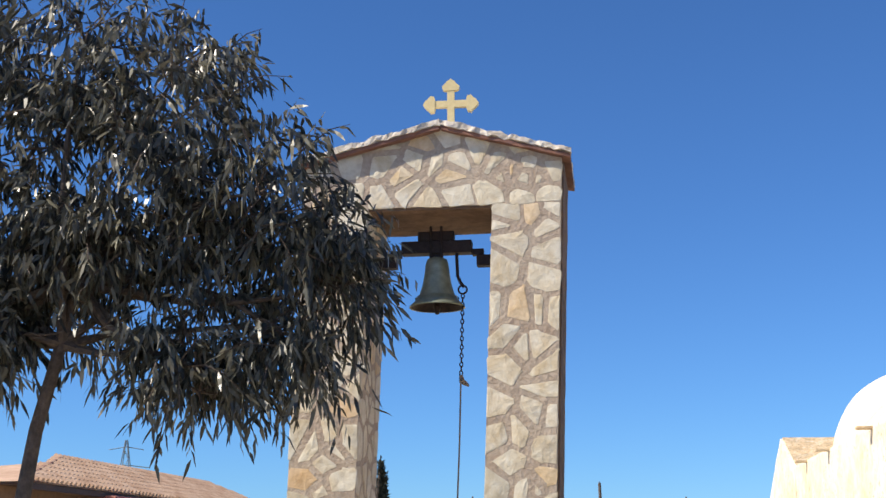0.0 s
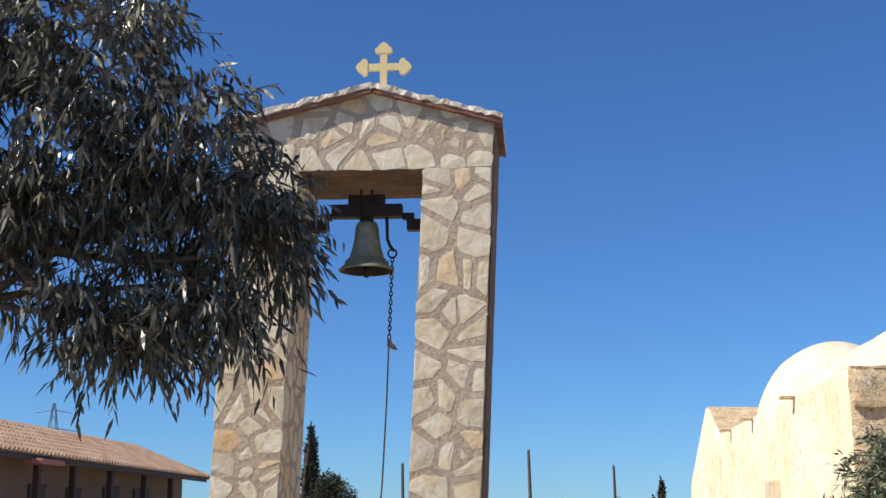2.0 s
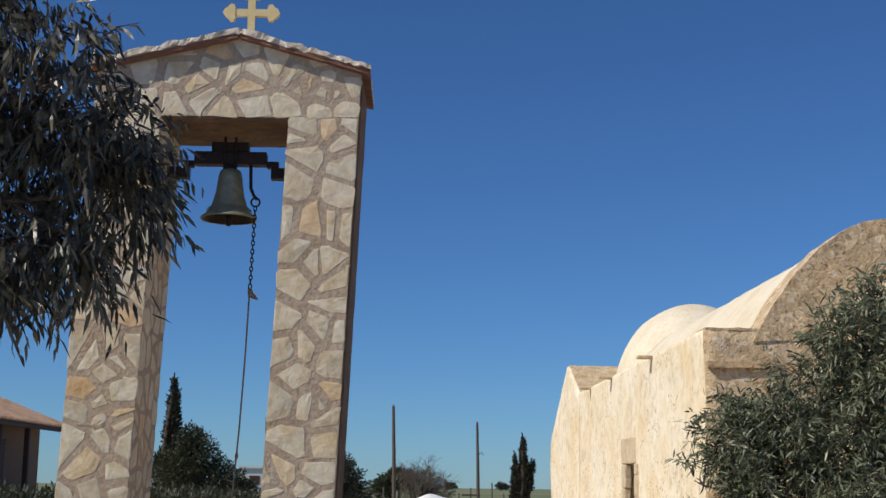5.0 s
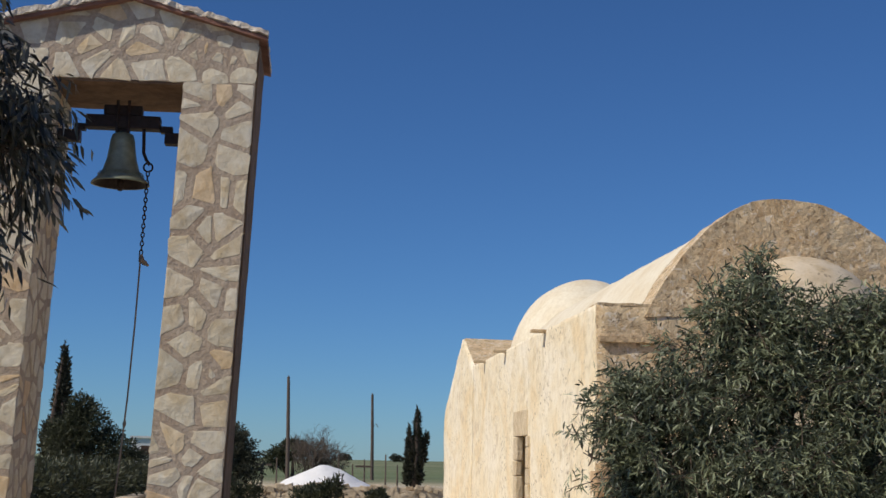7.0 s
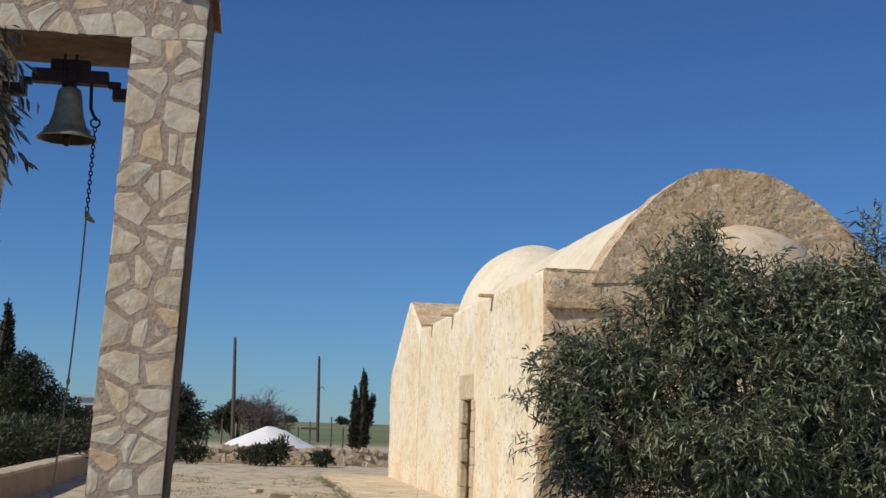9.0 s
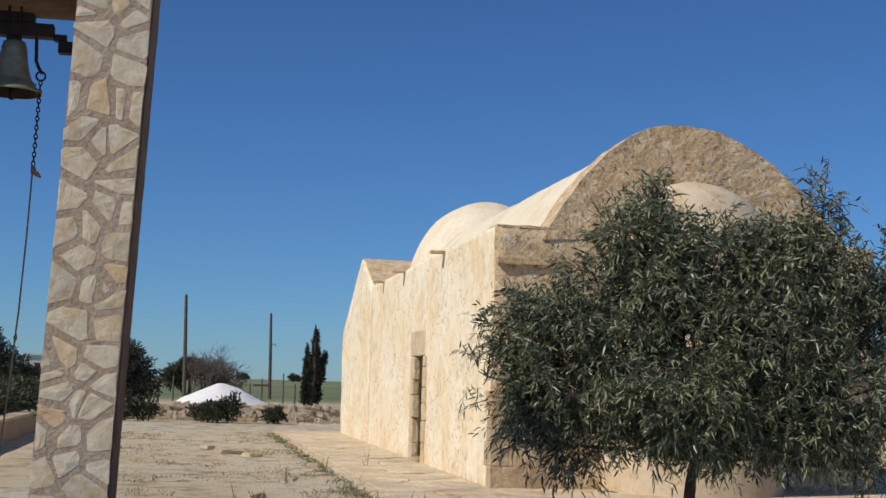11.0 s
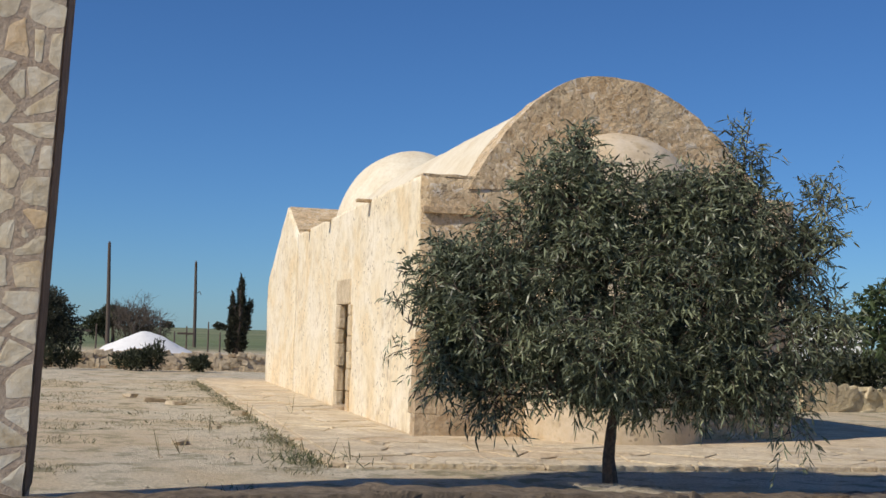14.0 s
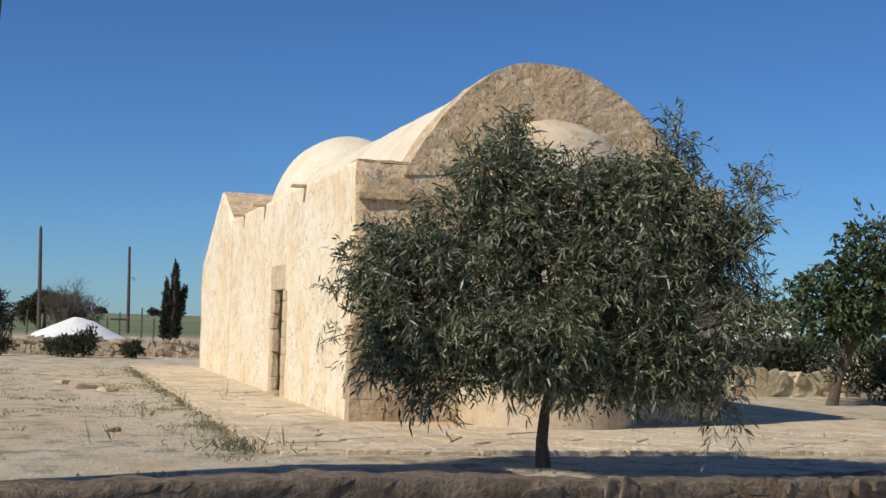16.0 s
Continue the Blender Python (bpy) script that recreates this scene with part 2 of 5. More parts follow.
def ground_material():
    m, nt, bsdf = make("ground_earth")
    at = place_of(nt)
    fine, mid, big = noise_of(nt, at, 26.0, 7.0, 0.75), noise_of(nt, at, 2.0, 7.0, 0.68), noise_of(nt, at, 0.35, 5.0, 0.6, 0.7)
    gravel = ramp(nt, fine, [(0.34, (0.34, 0.29, 0.205)), (0.5, (0.67, 0.585, 0.44)), (0.68, (0.87, 0.81, 0.68))])
    earth = ramp(nt, fine, [(0.3, (0.50, 0.395, 0.255)), (0.7, (0.74, 0.61, 0.42))])
    col = mix(nt, ramp(nt, big, [(0.42, (0, 0, 0)), (0.58, (1, 1, 1))]), gravel, earth)
    weeds = mix(nt, 1.0, ramp(nt, mid, [(0.5, (0, 0, 0)), (0.58, (1, 1, 1))]), ramp(nt, noise_of(nt, at, 0.6, 4.0, 0.6, 0.4), [(0.42, (0.3,) * 3), (0.56, (0.85,) * 3)]), "MULTIPLY")
    col = mix(nt, weeds, col, (0.25, 0.225, 0.13))
    chips = ramp(nt, cells_of(nt, at, 13.0).outputs["Distance"], [(0.1, (0.55,) * 3), (0.17, (0, 0, 0))])
    col = mix(nt, chips, col, (0.82, 0.79, 0.71))
    sep = nt.nodes.new("ShaderNodeSeparateXYZ")
    nt.links.new(at, sep.inputs[0])
    far = nt.nodes.new("ShaderNodeMapRange")
    nt.links.new(sep.outputs["Y"], far.inputs["Value"])
    far.inputs["From Min"].default_value, far.inputs["From Max"].default_value = 70.0, 90.0
    stripes = nt.nodes.new("ShaderNodeMapping")
    stripes.inputs["Scale"].default_value = (0.004, 0.02, 1.0)
    nt.links.new(at, stripes.inputs["Vector"])
    field = ramp(nt, noise_of(nt, stripes.outputs[0], 1.0, 4.0), [(0.35, (0.11, 0.13, 0.07)), (0.5, (0.13, 0.17, 0.07)), (0.65, (0.27, 0.24, 0.15))])
    col = mix(nt, far.outputs[0], col, field)
    nt.links.new(col, bsdf.inputs["Base Color"])
    bsdf.inputs["Roughness"].default_value = 0.95
    pebble = cells_of(nt, at, 22.0).outputs["Distance"]
    b0 = bump(nt, bsdf, mid, 0.5, 0.06)
    b1 = bump(nt, bsdf, pebble, -0.7, 0.05, b0)
    bump(nt, bsdf, fine, 0.9, 0.05, b1)
    return m


M_GROUND = ground_material()
M_APRON = earthy("apron_paving", [(0.3, (0.56, 0.46, 0.33)), (0.55, (0.74, 0.635, 0.47)), (0.8, (0.85, 0.765, 0.61))], 14.0, 1.8, 0.9, 0.9, 0.05, (0.66, 0.58, 0.48), 0.85, vary=0.07)
M_PLASTER = plaster("lime_plaster", (0.90, 0.805, 0.62), (0.66, 0.53, 0.37), 0.53, 0.8)
# lime plaster again, darkened overall for the apse's turn away from the sun
M_APSE = plaster("apse_plaster_shaded", (0.62, 0.52, 0.385), (0.54, 0.43, 0.30), 0.6, 0.7)
M_ROOF = earthy("roof_limewash", [(0.3, (0.70, 0.62, 0.47)), (0.7, (0.82, 0.75, 0.60))], 12.0, 1.1, 0.9, 0.4, 0.03, (0.8, 0.7, 0.55), 0.6)
M_GABLE = rubble("gable_rubble", (0.54, 0.395, 0.235), (0.73, 0.615, 0.435), (0.64, 0.54, 0.39), 7.5, 0.9)
M_ASHLAR = earthy("ashlar_sandstone", [(0.3, (0.47, 0.355, 0.225)), (0.7, (0.70, 0.565, 0.39))], 15.0, 2.2, 0.92, 0.8, 0.04, (0.62, 0.55, 0.48), 0.7, vary=0.12)
M_JAMB = earthy("jamb_sandstone", [(0.3, (0.55, 0.44, 0.29)), (0.7, (0.76, 0.64, 0.46))], 13.0, 2.6, 0.92, 0.8, 0.04, (0.66, 0.58, 0.5), 0.7, vary=0.1)
M_STONE = earthy("tower_stone", [(0.26, (0.56, 0.485, 0.37)), (0.5, (0.70, 0.635, 0.51)), (0.75, (0.79, 0.745, 0.645))], 13.0, 4.5, 0.9, 0.6, 0.012, (0.84, 0.72, 0.54), 0.8, vary=0.17)
M_MORTAR = earthy("tower_mortar", [(0.3, (0.38, 0.305, 0.235)), (0.7, (0.54, 0.445, 0.35))], 30.0, 3.0, 0.95, 0.6, 0.02, (0.72, 0.62, 0.56), 0.6)
# dark brown that carries the shade of the tower's underside and right flank
M_TOWER_SHADE = earthy("tower_shade_brown", [(0.3, (0.13, 0.075, 0.045)), (0.7, (0.27, 0.165, 0.10))], 9.0, 2.2, 0.95, 0.5, 0.02, (0.55, 0.5, 0.46), 0.8)
M_WALLSTONE = earthy("field_stone", [(0.3, (0.42, 0.34, 0.24)), (0.7, (0.68, 0.57, 0.42))], 14.0, 3.0, 0.95, 0.8, 0.03, (0.6, 0.56, 0.5), 0.6, vary=0.13)
M_PALE = earthy("pale_limestone", [(0.3, (0.60, 0.50, 0.34)), (0.7, (0.80, 0.71, 0.53))], 10.0, 1.6, 0.95, 0.8, 0.04, (0.6, 0.56, 0.5), 0.6, vary=0.1)
M_ROOFTILE = earthy("clay_tile", [(0.3, (0.46, 0.29, 0.185)), (0.7, (0.66, 0.46, 0.32))], 3.0, 0.8, 0.85, 0.2, 0.02, (0.70, 0.60, 0.52), 0.7)
M_RIDGE = earthy("ridge_tile", [(0.3, (0.16, 0.075, 0.055)), (0.7, (0.30, 0.15, 0.11))], 6.0, 1.0, 0.85, 0.3, 0.02)
M_CANOPY = earthy("red_canopy", [(0.3, (0.36, 0.10, 0.08)), (0.7, (0.52, 0.20, 0.15))], 5.0, 1.2, 0.8, 0.2, 0.02, (1.3, 1.6, 1.6), 0.6)
M_EAVE = earthy("roof_edge", [(0.3, (0.56, 0.49, 0.41)), (0.7, (0.80, 0.74, 0.65))], 16.0, 5.0, 0.9, 0.6, 0.03, (0.62, 0.5, 0.42), 0.6)
M_CROSS = earthy("cross_paint", [(0.3, (0.62, 0.50, 0.25)), (0.7, (0.72, 0.60, 0.33))], 30.0, 4.0, 0.6, 0.1, 0.005, (0.9, 0.85, 0.75), 0.4)
M_BRONZE = earthy("bell_bronze", [(0.3, (0.20, 0.22, 0.16)), (0.7, (0.36, 0.38, 0.28))], 14.0, 5.0, 0.5, 0.15, 0.005, (0.75, 0.75, 0.6), 0.6, metal=0.35)
M_IRON = earthy("dark_iron", [(0.3, (0.022, 0.018, 0.017)), (0.7, (0.05, 0.036, 0.032))], 30.0, 6.0, 0.6, 0.2, 0.005, (1.3, 0.8, 0.6), 0.5, metal=0.5)
M_ROPE = earthy("rope_fibre", [(0.3, (0.13, 0.11, 0.1)), (0.7, (0.26, 0.23, 0.2))], 200.0, 10.0, 0.9, 0.4, 0.005)
M_BARK = earthy("bark", [(0.3, (0.055, 0.04, 0.032)), (0.7, (0.17, 0.125, 0.095))], 25.0, 6.0, 0.9, 0.8, 0.02)
M_GUM = leafy("gum_leaves", (0.018, 0.018, 0.013), (0.215, 0.2, 0.15), 0.35, 0.12)
M_WATTLE = leafy("wattle_leaves", (0.034, 0.046, 0.025), (0.34, 0.38, 0.245), 0.42, 0.25)
M_CAROB = leafy("carob_leaves", (0.03, 0.05, 0.022), (0.13, 0.18, 0.075), 0.5, 0.25)
M_HEDGE = leafy("hedge_leaves", (0.025, 0.034, 0.018), (0.082, 0.092, 0.05), 0.6, 0.2)
M_CYPRESS = leafy("cypress_leaves", (0.016, 0.02, 0.011), (0.06, 0.062, 0.036), 0.7, 0.1)
M_DRY = leafy("dry_stalks", (0.16, 0.14, 0.08), (0.36, 0.31, 0.19), 0.8, 0.2)
M_TWIG = leafy("bare_twigs", (0.07, 0.055, 0.045), (0.17, 0.14, 0.115), 0.9, 0.1)
M_WEED = leafy("weed_leaves", (0.055, 0.07, 0.03), (0.15, 0.17, 0.08), 0.7, 0.25)
M_SALT = earthy("white_lime", [(0.3, (0.76, 0.76, 0.76)), (0.7, (0.86, 0.86, 0.86))], 6.0, 1.5, 0.8, 0.4, 0.04, (0.85, 0.85, 0.87), 0.4)
# brown render deepened to hold the porch and eaves shade in its colour
M_HOUSE = earthy("house_render_shaded", [(0.3, (0.20, 0.115, 0.066)), (0.7, (0.28, 0.17, 0.10))], 8.0, 0.6, 0.9, 0.15, 0.01, (0.85, 0.8, 0.75), 0.4)
# stone colour lowered so the terrace wall looks shaded even where sun grazes it
M_BANK = earthy("bank_stone_shaded", [(0.3, (0.10, 0.078, 0.058)), (0.7, (0.28, 0.22, 0.16))], 12.0, 2.0, 0.95, 0.9, 0.05, (0.45, 0.42, 0.4), 0.8, vary=0.13)
M_PARAPET = earthy("parapet_render", [(0.3, (0.24, 0.175, 0.125)), (0.7, (0.37, 0.28, 0.205))], 10.0, 0.9, 0.9, 0.3, 0.02, (0.7, 0.64, 0.58), 0.6)
M_WOOD = earthy("dark_wood", [(0.3, (0.045, 0.022, 0.015)), (0.7, (0.10, 0.05, 0.034))], 20.0, 4.0, 0.7, 0.3, 0.01)
M_POLE = earthy("pole_wood", [(0.3, (0.07, 0.055, 0.045)), (0.7, (0.14, 0.11, 0.09))], 12.0, 2.0, 0.9, 0.3, 0.01)
M_STEEL = earthy("grey_steel", [(0.3, (0.25, 0.26, 0.27)), (0.7, (0.36, 0.37, 0.38))], 8.0, 1.0, 0.5, 0.05, 0.005, metal=0.6)
M_WHITE = earthy("white_wall", [(0.3, (0.7, 0.69, 0.67)), (0.7, (0.8, 0.79, 0.77))], 6.0, 0.7, 0.85, 0.1, 0.01)

# ---------------------------------------------------------------- the ground
AXIS = -6.8
TURN = pose(0, 0, 0, 0, 0, AXIS)
TERRACE_EDGE = (9.3, 0.13)


def ground_height(x, y):
    edge = TERRACE_EDGE[0] + TERRACE_EDGE[1] * x
    k = min(max((y - edge + 0.05) / 0.1, 0.0), 1.0) if x < 40 else 1.0
    low = -0.32 + 0.02 * noise.noise(Vector((x, y, 3)))
    top = 0.022 * noise.noise(Vector((x * 0.8, y * 0.8, 0))) + 0.012 * noise.noise(Vector((x * 2.1, y * 2.6, 4)))
    return low + (top - low) * k


def build_ground():
    xs = [-3000, -1500, -700, -300, -150, -80, -50, -35] + [-25 + 0.5 * i for i in range(111)] + [36, 45, 60, 90, 150, 300, 700, 1500, 3000]
    ys = [-300, -120, -60, -30, -15, -8, -4, 0, 2, 4, 6, 7, 8] + [8.5 + 0.1 * i for i in range(36)] + [12.5 + 0.5 * i for i in range(60)] + [43, 45, 48, 52, 58, 66, 76, 90, 120, 170, 250, 400, 700, 1200, 2200, 4000]
    bm = bmesh.new()
    grid = [[bm.verts.new((x, y, ground_height(x, y) if abs(x) < 60 and y < 70 else 0.0)) for x in xs] for y in ys]
    for r0, r1 in zip(grid, grid[1:]):
        for i in range(len(xs) - 1):
            bm.faces.new((r0[i], r0[i + 1], r1[i + 1], r1[i]))
    return tagged(part("ground", bm, M_GROUND, smooth=True), "pale gravel and dry earth with sparse weeds, fields beyond", "ground", kind="structure")


build_ground()

# ---------------------------------------------------------------- the bell tower
TOWER = pose(0.80, 9.785, 0.09) @ pose(0, 0, 0, 0, 0, -7.4) @ Matrix.Scale(0.94, 4)
SHEAR = 0.038
DEPTH = 0.9
RX, RI, LI, LX = -0.045, -0.61, -1.635, -2.18
LINTEL, EAVE_Z, APEX_X, APEX_Z = 4.37, 4.77, -1.06, 5.04


def lean(p):
    return Vector((p[0] + SHEAR * p[2], p[1], p[2]))


def clip_poly(poly, nx, ny, d):
    out = []
    for i, p in enumerate(poly):
        q = poly[(i + 1) % len(poly)]
        sp, sq = nx * p[0] + ny * p[1] - d, nx * q[0] + ny * q[1] - d
        if sp <= 0:
            out.append(p)
        if sp * sq < 0:
            k = sp / (sp - sq)
            out.append((p[0] + k * (q[0] - p[0]), p[1] + k * (q[1] - p[1])))
    return out


def stone_cells(region, size, rng, gap, aspect=1.0, filler=0.0):
    """Crazy-paving outlines: uneven cells of a region, pulled apart by a joint, with blunt corners."""
    x0, x1 = min(p[0] for p in region), max(p[0] for p in region)
    y0, y1 = min(p[1] for p in region), max(p[1] for p in region)
    seeds = []
    ny = max(1, round((y1 - y0) / (size * 0.92)))
    for j in range(ny):
        nx = max(1, round((x1 - x0) / (size * aspect) + rng.uniform(-0.45, 0.45)))
        for i in range(nx):
            seeds.append((x0 + (i + 0.5 + rng.uniform(-0.33, 0.33)) * (x1 - x0) / nx, y0 + (j + 0.5 + rng.uniform(-0.45, 0.45)) * (y1 - y0) / ny))
    for _ in range(int(len(seeds) * filler)):
        seeds.append((rng.uniform(x0, x1), rng.uniform(y0, y1)))
    cells = []
    for i, s in enumerate(seeds):
        poly = list(region)
        for k, o in enumerate(seeds):
            if k == i or abs(o[0] - s[0]) > 4 * size or abs(o[1] - s[1]) > 4 * size:
                continue
            nx, ny = o[0] - s[0], o[1] - s[1]
            ln = math.hypot(nx, ny)
            if ln < 1e-6:
                continue
            nx, ny = nx / ln, ny / ln
            w = 0.5 + 0.07 * math.sin(12.9 * (s[0] + o[0]) + 7.1 * (s[1] + o[1]))
            tilt = 0.24 * math.sin(31.0 * (s[0] + o[0]) * (s[1] + o[1] + 1))
            mx, my = s[0] + nx * ln * 0.5, s[1] + ny * ln * 0.5
            nx, ny = nx * math.cos(tilt) - ny * math.sin(tilt), nx * math.sin(tilt) + ny * math.cos(tilt)
            poly = clip_poly(poly, nx, ny, nx * mx + ny * my - gap * rng.uniform(0.3, 1.0))
            if len(poly) < 3:
                break
        if len(poly) < 3:
            continue
        area = 0.5 * abs(sum(p[0] * poly[(q + 1) % len(poly)][1] - poly[(q + 1) % len(poly)][0] * p[1] for q, p in enumerate(poly)))
        if area < 0.0022:
            continue
        cut = []
        for q, p in enumerate(poly):
            n = poly[(q + 1) % len(poly)]
            e = math.hypot(n[0] - p[0], n[1] - p[1])
            k = min(0.25, 0.014 / max(e, 1e-4)) * rng.uniform(0.5, 1.8)
            cut += [(p[0] + k * (n[0] - p[0]), p[1] + k * (n[1] - p[1])), (n[0] - k * (n[0] - p[0]), n[1] - k * (n[1] - p[1]))]
        cells.append(cut)
    return cells


def stone_mesh(outline, proud, place, rng):
    """One flat stone: a skirt, a rounded rim and an uneven face."""
    bm = bmesh.new()
    cx, cy = sum(p[0] for p in outline) / len(outline), sum(p[1] for p in outline) / len(outline)
    wob = [(p[0] + rng.uniform(-0.011, 0.011), p[1] + rng.uniform(-0.011, 0.011)) for p in outline]
    rings = []
    for shrink, h in ((0.0, -0.02), (0.0, proud * 0.6), (0.005, proud * 0.95), (0.02, proud)):
        ring = []
        for x, y in wob:
            dx, dy = cx - x, cy - y
            ln = math.hypot(dx, dy) or 1
            k = min(shrink, 0.5 * ln) / ln
            ring.append(bm.verts.new(place(x + k * dx, y + k * dy, h + (rng.uniform(-0.001, 0.0015) if shrink > 0.01 else 0))))
        rings.append(ring)
    mid = bm.verts.new(place(cx, cy, proud + rng.uniform(-0.002, 0.006)))
    n = len(wob)
    for a, b in zip(rings, rings[1:]):
        for k in range(n):
            bm.faces.new((a[k], a[(k + 1) % n], b[(k + 1) % n], b[k]))
    for k in range(n):
        bm.faces.new((rings[-1][k], rings[-1][(k + 1) % n], mid))
    bmesh.ops.recalc_face_normals(bm, faces=bm.faces)
    return bm


def build_tower():
    t = thing("bell_tower", TOWER, "gabled bell tower of cream crazy-paved fieldstone with two pillars", "bell tower")

    def core(name, pts, y0, y1):
        bm = extrude_profile(pts, "y", y0, y1)
        for v in bm.verts:
            v.co = lean(v.co)
        return part(name, bm, M_MORTAR, t)
    right = core("pillar", [(RI, -0.2), (RX, -0.2), (RX, LINTEL), (RI, LINTEL)], 0, DEPTH)
    left = core("pillar", [(LX, -0.2), (LI, -0.2), (LI, LINTEL), (LX, LINTEL)], 0, DEPTH)
    top = core("lintel", [(LX, LINTEL), (RX, LINTEL), (RX, EAVE_Z), (APEX_X, APEX_Z), (LX, EAVE_Z)], 0, DEPTH)
    rng = random.Random(21)
    faces = [
        (right, [(RI, 0), (RX, 0), (RX, LINTEL), (RI, LINTEL)], 0.265, lambda a, b, h: lean((a, -h, b)), 0.0025),
        (left, [(LX, 0.5), (LI, 0.5), (LI, LINTEL), (LX, LINTEL)], 0.26, lambda a, b, h: lean((a, -h, b)), 0.0025),
        (top, [(LX, LINTEL), (RX, LINTEL), (RX, EAVE_Z - 0.01), (APEX_X, APEX_Z - 0.01), (LX, EAVE_Z - 0.01)], 0.24, lambda a, b, h: lean((a, -h, b)), 0.0025),
        (left, [(0.02, 0.6), (DEPTH, 0.6), (DEPTH, LINTEL - 0.02), (0.02, LINTEL - 0.02)], 0.27, lambda a, b, h: lean((LI + h, a, b)), 0.006),
    ]
    for holder, region, size, place, proud in faces:
        for cell in stone_cells(region, size, rng, 0.04, 0.95, 0.45):
            part("stone", stone_mesh(cell, proud * rng.uniform(0.7, 1.3), place, rng), M_STONE, holder)
    # thin added slab, the shade under the lintel painted into its brown
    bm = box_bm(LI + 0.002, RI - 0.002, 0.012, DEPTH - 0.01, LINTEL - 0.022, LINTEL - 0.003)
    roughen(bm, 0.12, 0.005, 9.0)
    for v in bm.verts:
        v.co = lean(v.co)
    # thin added slab on the right flank, dark brown in place of shade
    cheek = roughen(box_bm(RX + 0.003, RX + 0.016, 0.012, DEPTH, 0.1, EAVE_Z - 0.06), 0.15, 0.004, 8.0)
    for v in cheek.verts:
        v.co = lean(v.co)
    part("flank_shade", cheek, M_TOWER_SHADE, right, "blotched brown slab with the shade of the pillar's flank in its colour")
    part("soffit", bm, M_TOWER_SHADE, top, "blotched brown slab with the shade under the lintel in its colour")
    # thin gabled roof slab, uneven along its edge
    for x0, z0, x1, z1 in ((LX - 0.05, EAVE_Z - 0.01, APEX_X, APEX_Z + 0.01), (APEX_X, APEX_Z + 0.01, RX + 0.07, EAVE_Z - 0.01)):
        bm = extrude_profile([(x0, z0), (x1, z1), (x1, z1 + 0.045), (x0, z0 + 0.045)], "y", -0.085, DEPTH + 0.09)
        roughen(bm, 0.07, 0.02, 15.0, x0)
        for v in bm.verts:
            v.co = lean(v.co)
        part("roof_slab", bm, M_EAVE, t, "thin rough-edged stone roof slab")
        bm = extrude_profile([(x0 + 0.012, z0 - 0.034), (x1, z1 - 0.034), (x1, z1 - 0.003), (x0 + 0.012, z0 - 0.003)], "y", -0.07, DEPTH + 0.08)
        roughen(bm, 0.09, 0.008, 17.0, x1)
        for v in bm.verts:
            v.co = lean(v.co)
        part("tile_course", bm, M_RIDGE, t, "dark red tile course under the roof slab")
    return t


build_tower()


def build_cross():
    s = 0.052
    arm, up, foot = 0.235, 0.2, 0.3
    bm = bmesh.new()

    def slab(pts, half=0.02):
        b = extrude_profile(pts, "y", -half, half)
        me = bpy.data.meshes.new("tmp")
        b.to_mesh(me)
        b.free()
        bm.from_mesh(me)
        bpy.data.meshes.remove(me)
    w = s * 0.58
    slab([(-w, -foot), (w, -foot), (w, up - 0.04), (-w, up - 0.04)])
    slab([(w, -w), (arm - 0.06, -w), (arm - 0.06, w), (w, w)])
    slab([(-arm + 0.06, -w), (-w, -w), (-w, w), (-arm + 0.06, w)])
    tip = [(-0.06, -0.045), (-0.052, -0.068), (-0.02, -0.075), (0.0, -0.05), (0.022, -0.035), (0.045, 0.0), (0.022, 0.035), (0.0, 0.05), (-0.02, 0.075), (-0.052, 0.068), (-0.06, 0.045)]
    for ang, r in ((0, arm - 0.04), (90, up - 0.02), (180, arm - 0.04)):
        c, sn = math.cos(radians(ang)), math.sin(radians(ang))
        slab([(c * (r + x) - sn * y, sn * (r + x) + c * y) for x, y in tip], 0.0245)
    m = TOWER @ Matrix.Translation(lean((APEX_X + 0.05, 0.25, 5.338)))
    ob = part("cross", bm, M_CROSS)
    ob.matrix_world = m
    tagged(ob, "pale yellow budded cross standing on the tower gable", "cross")


build_cross()


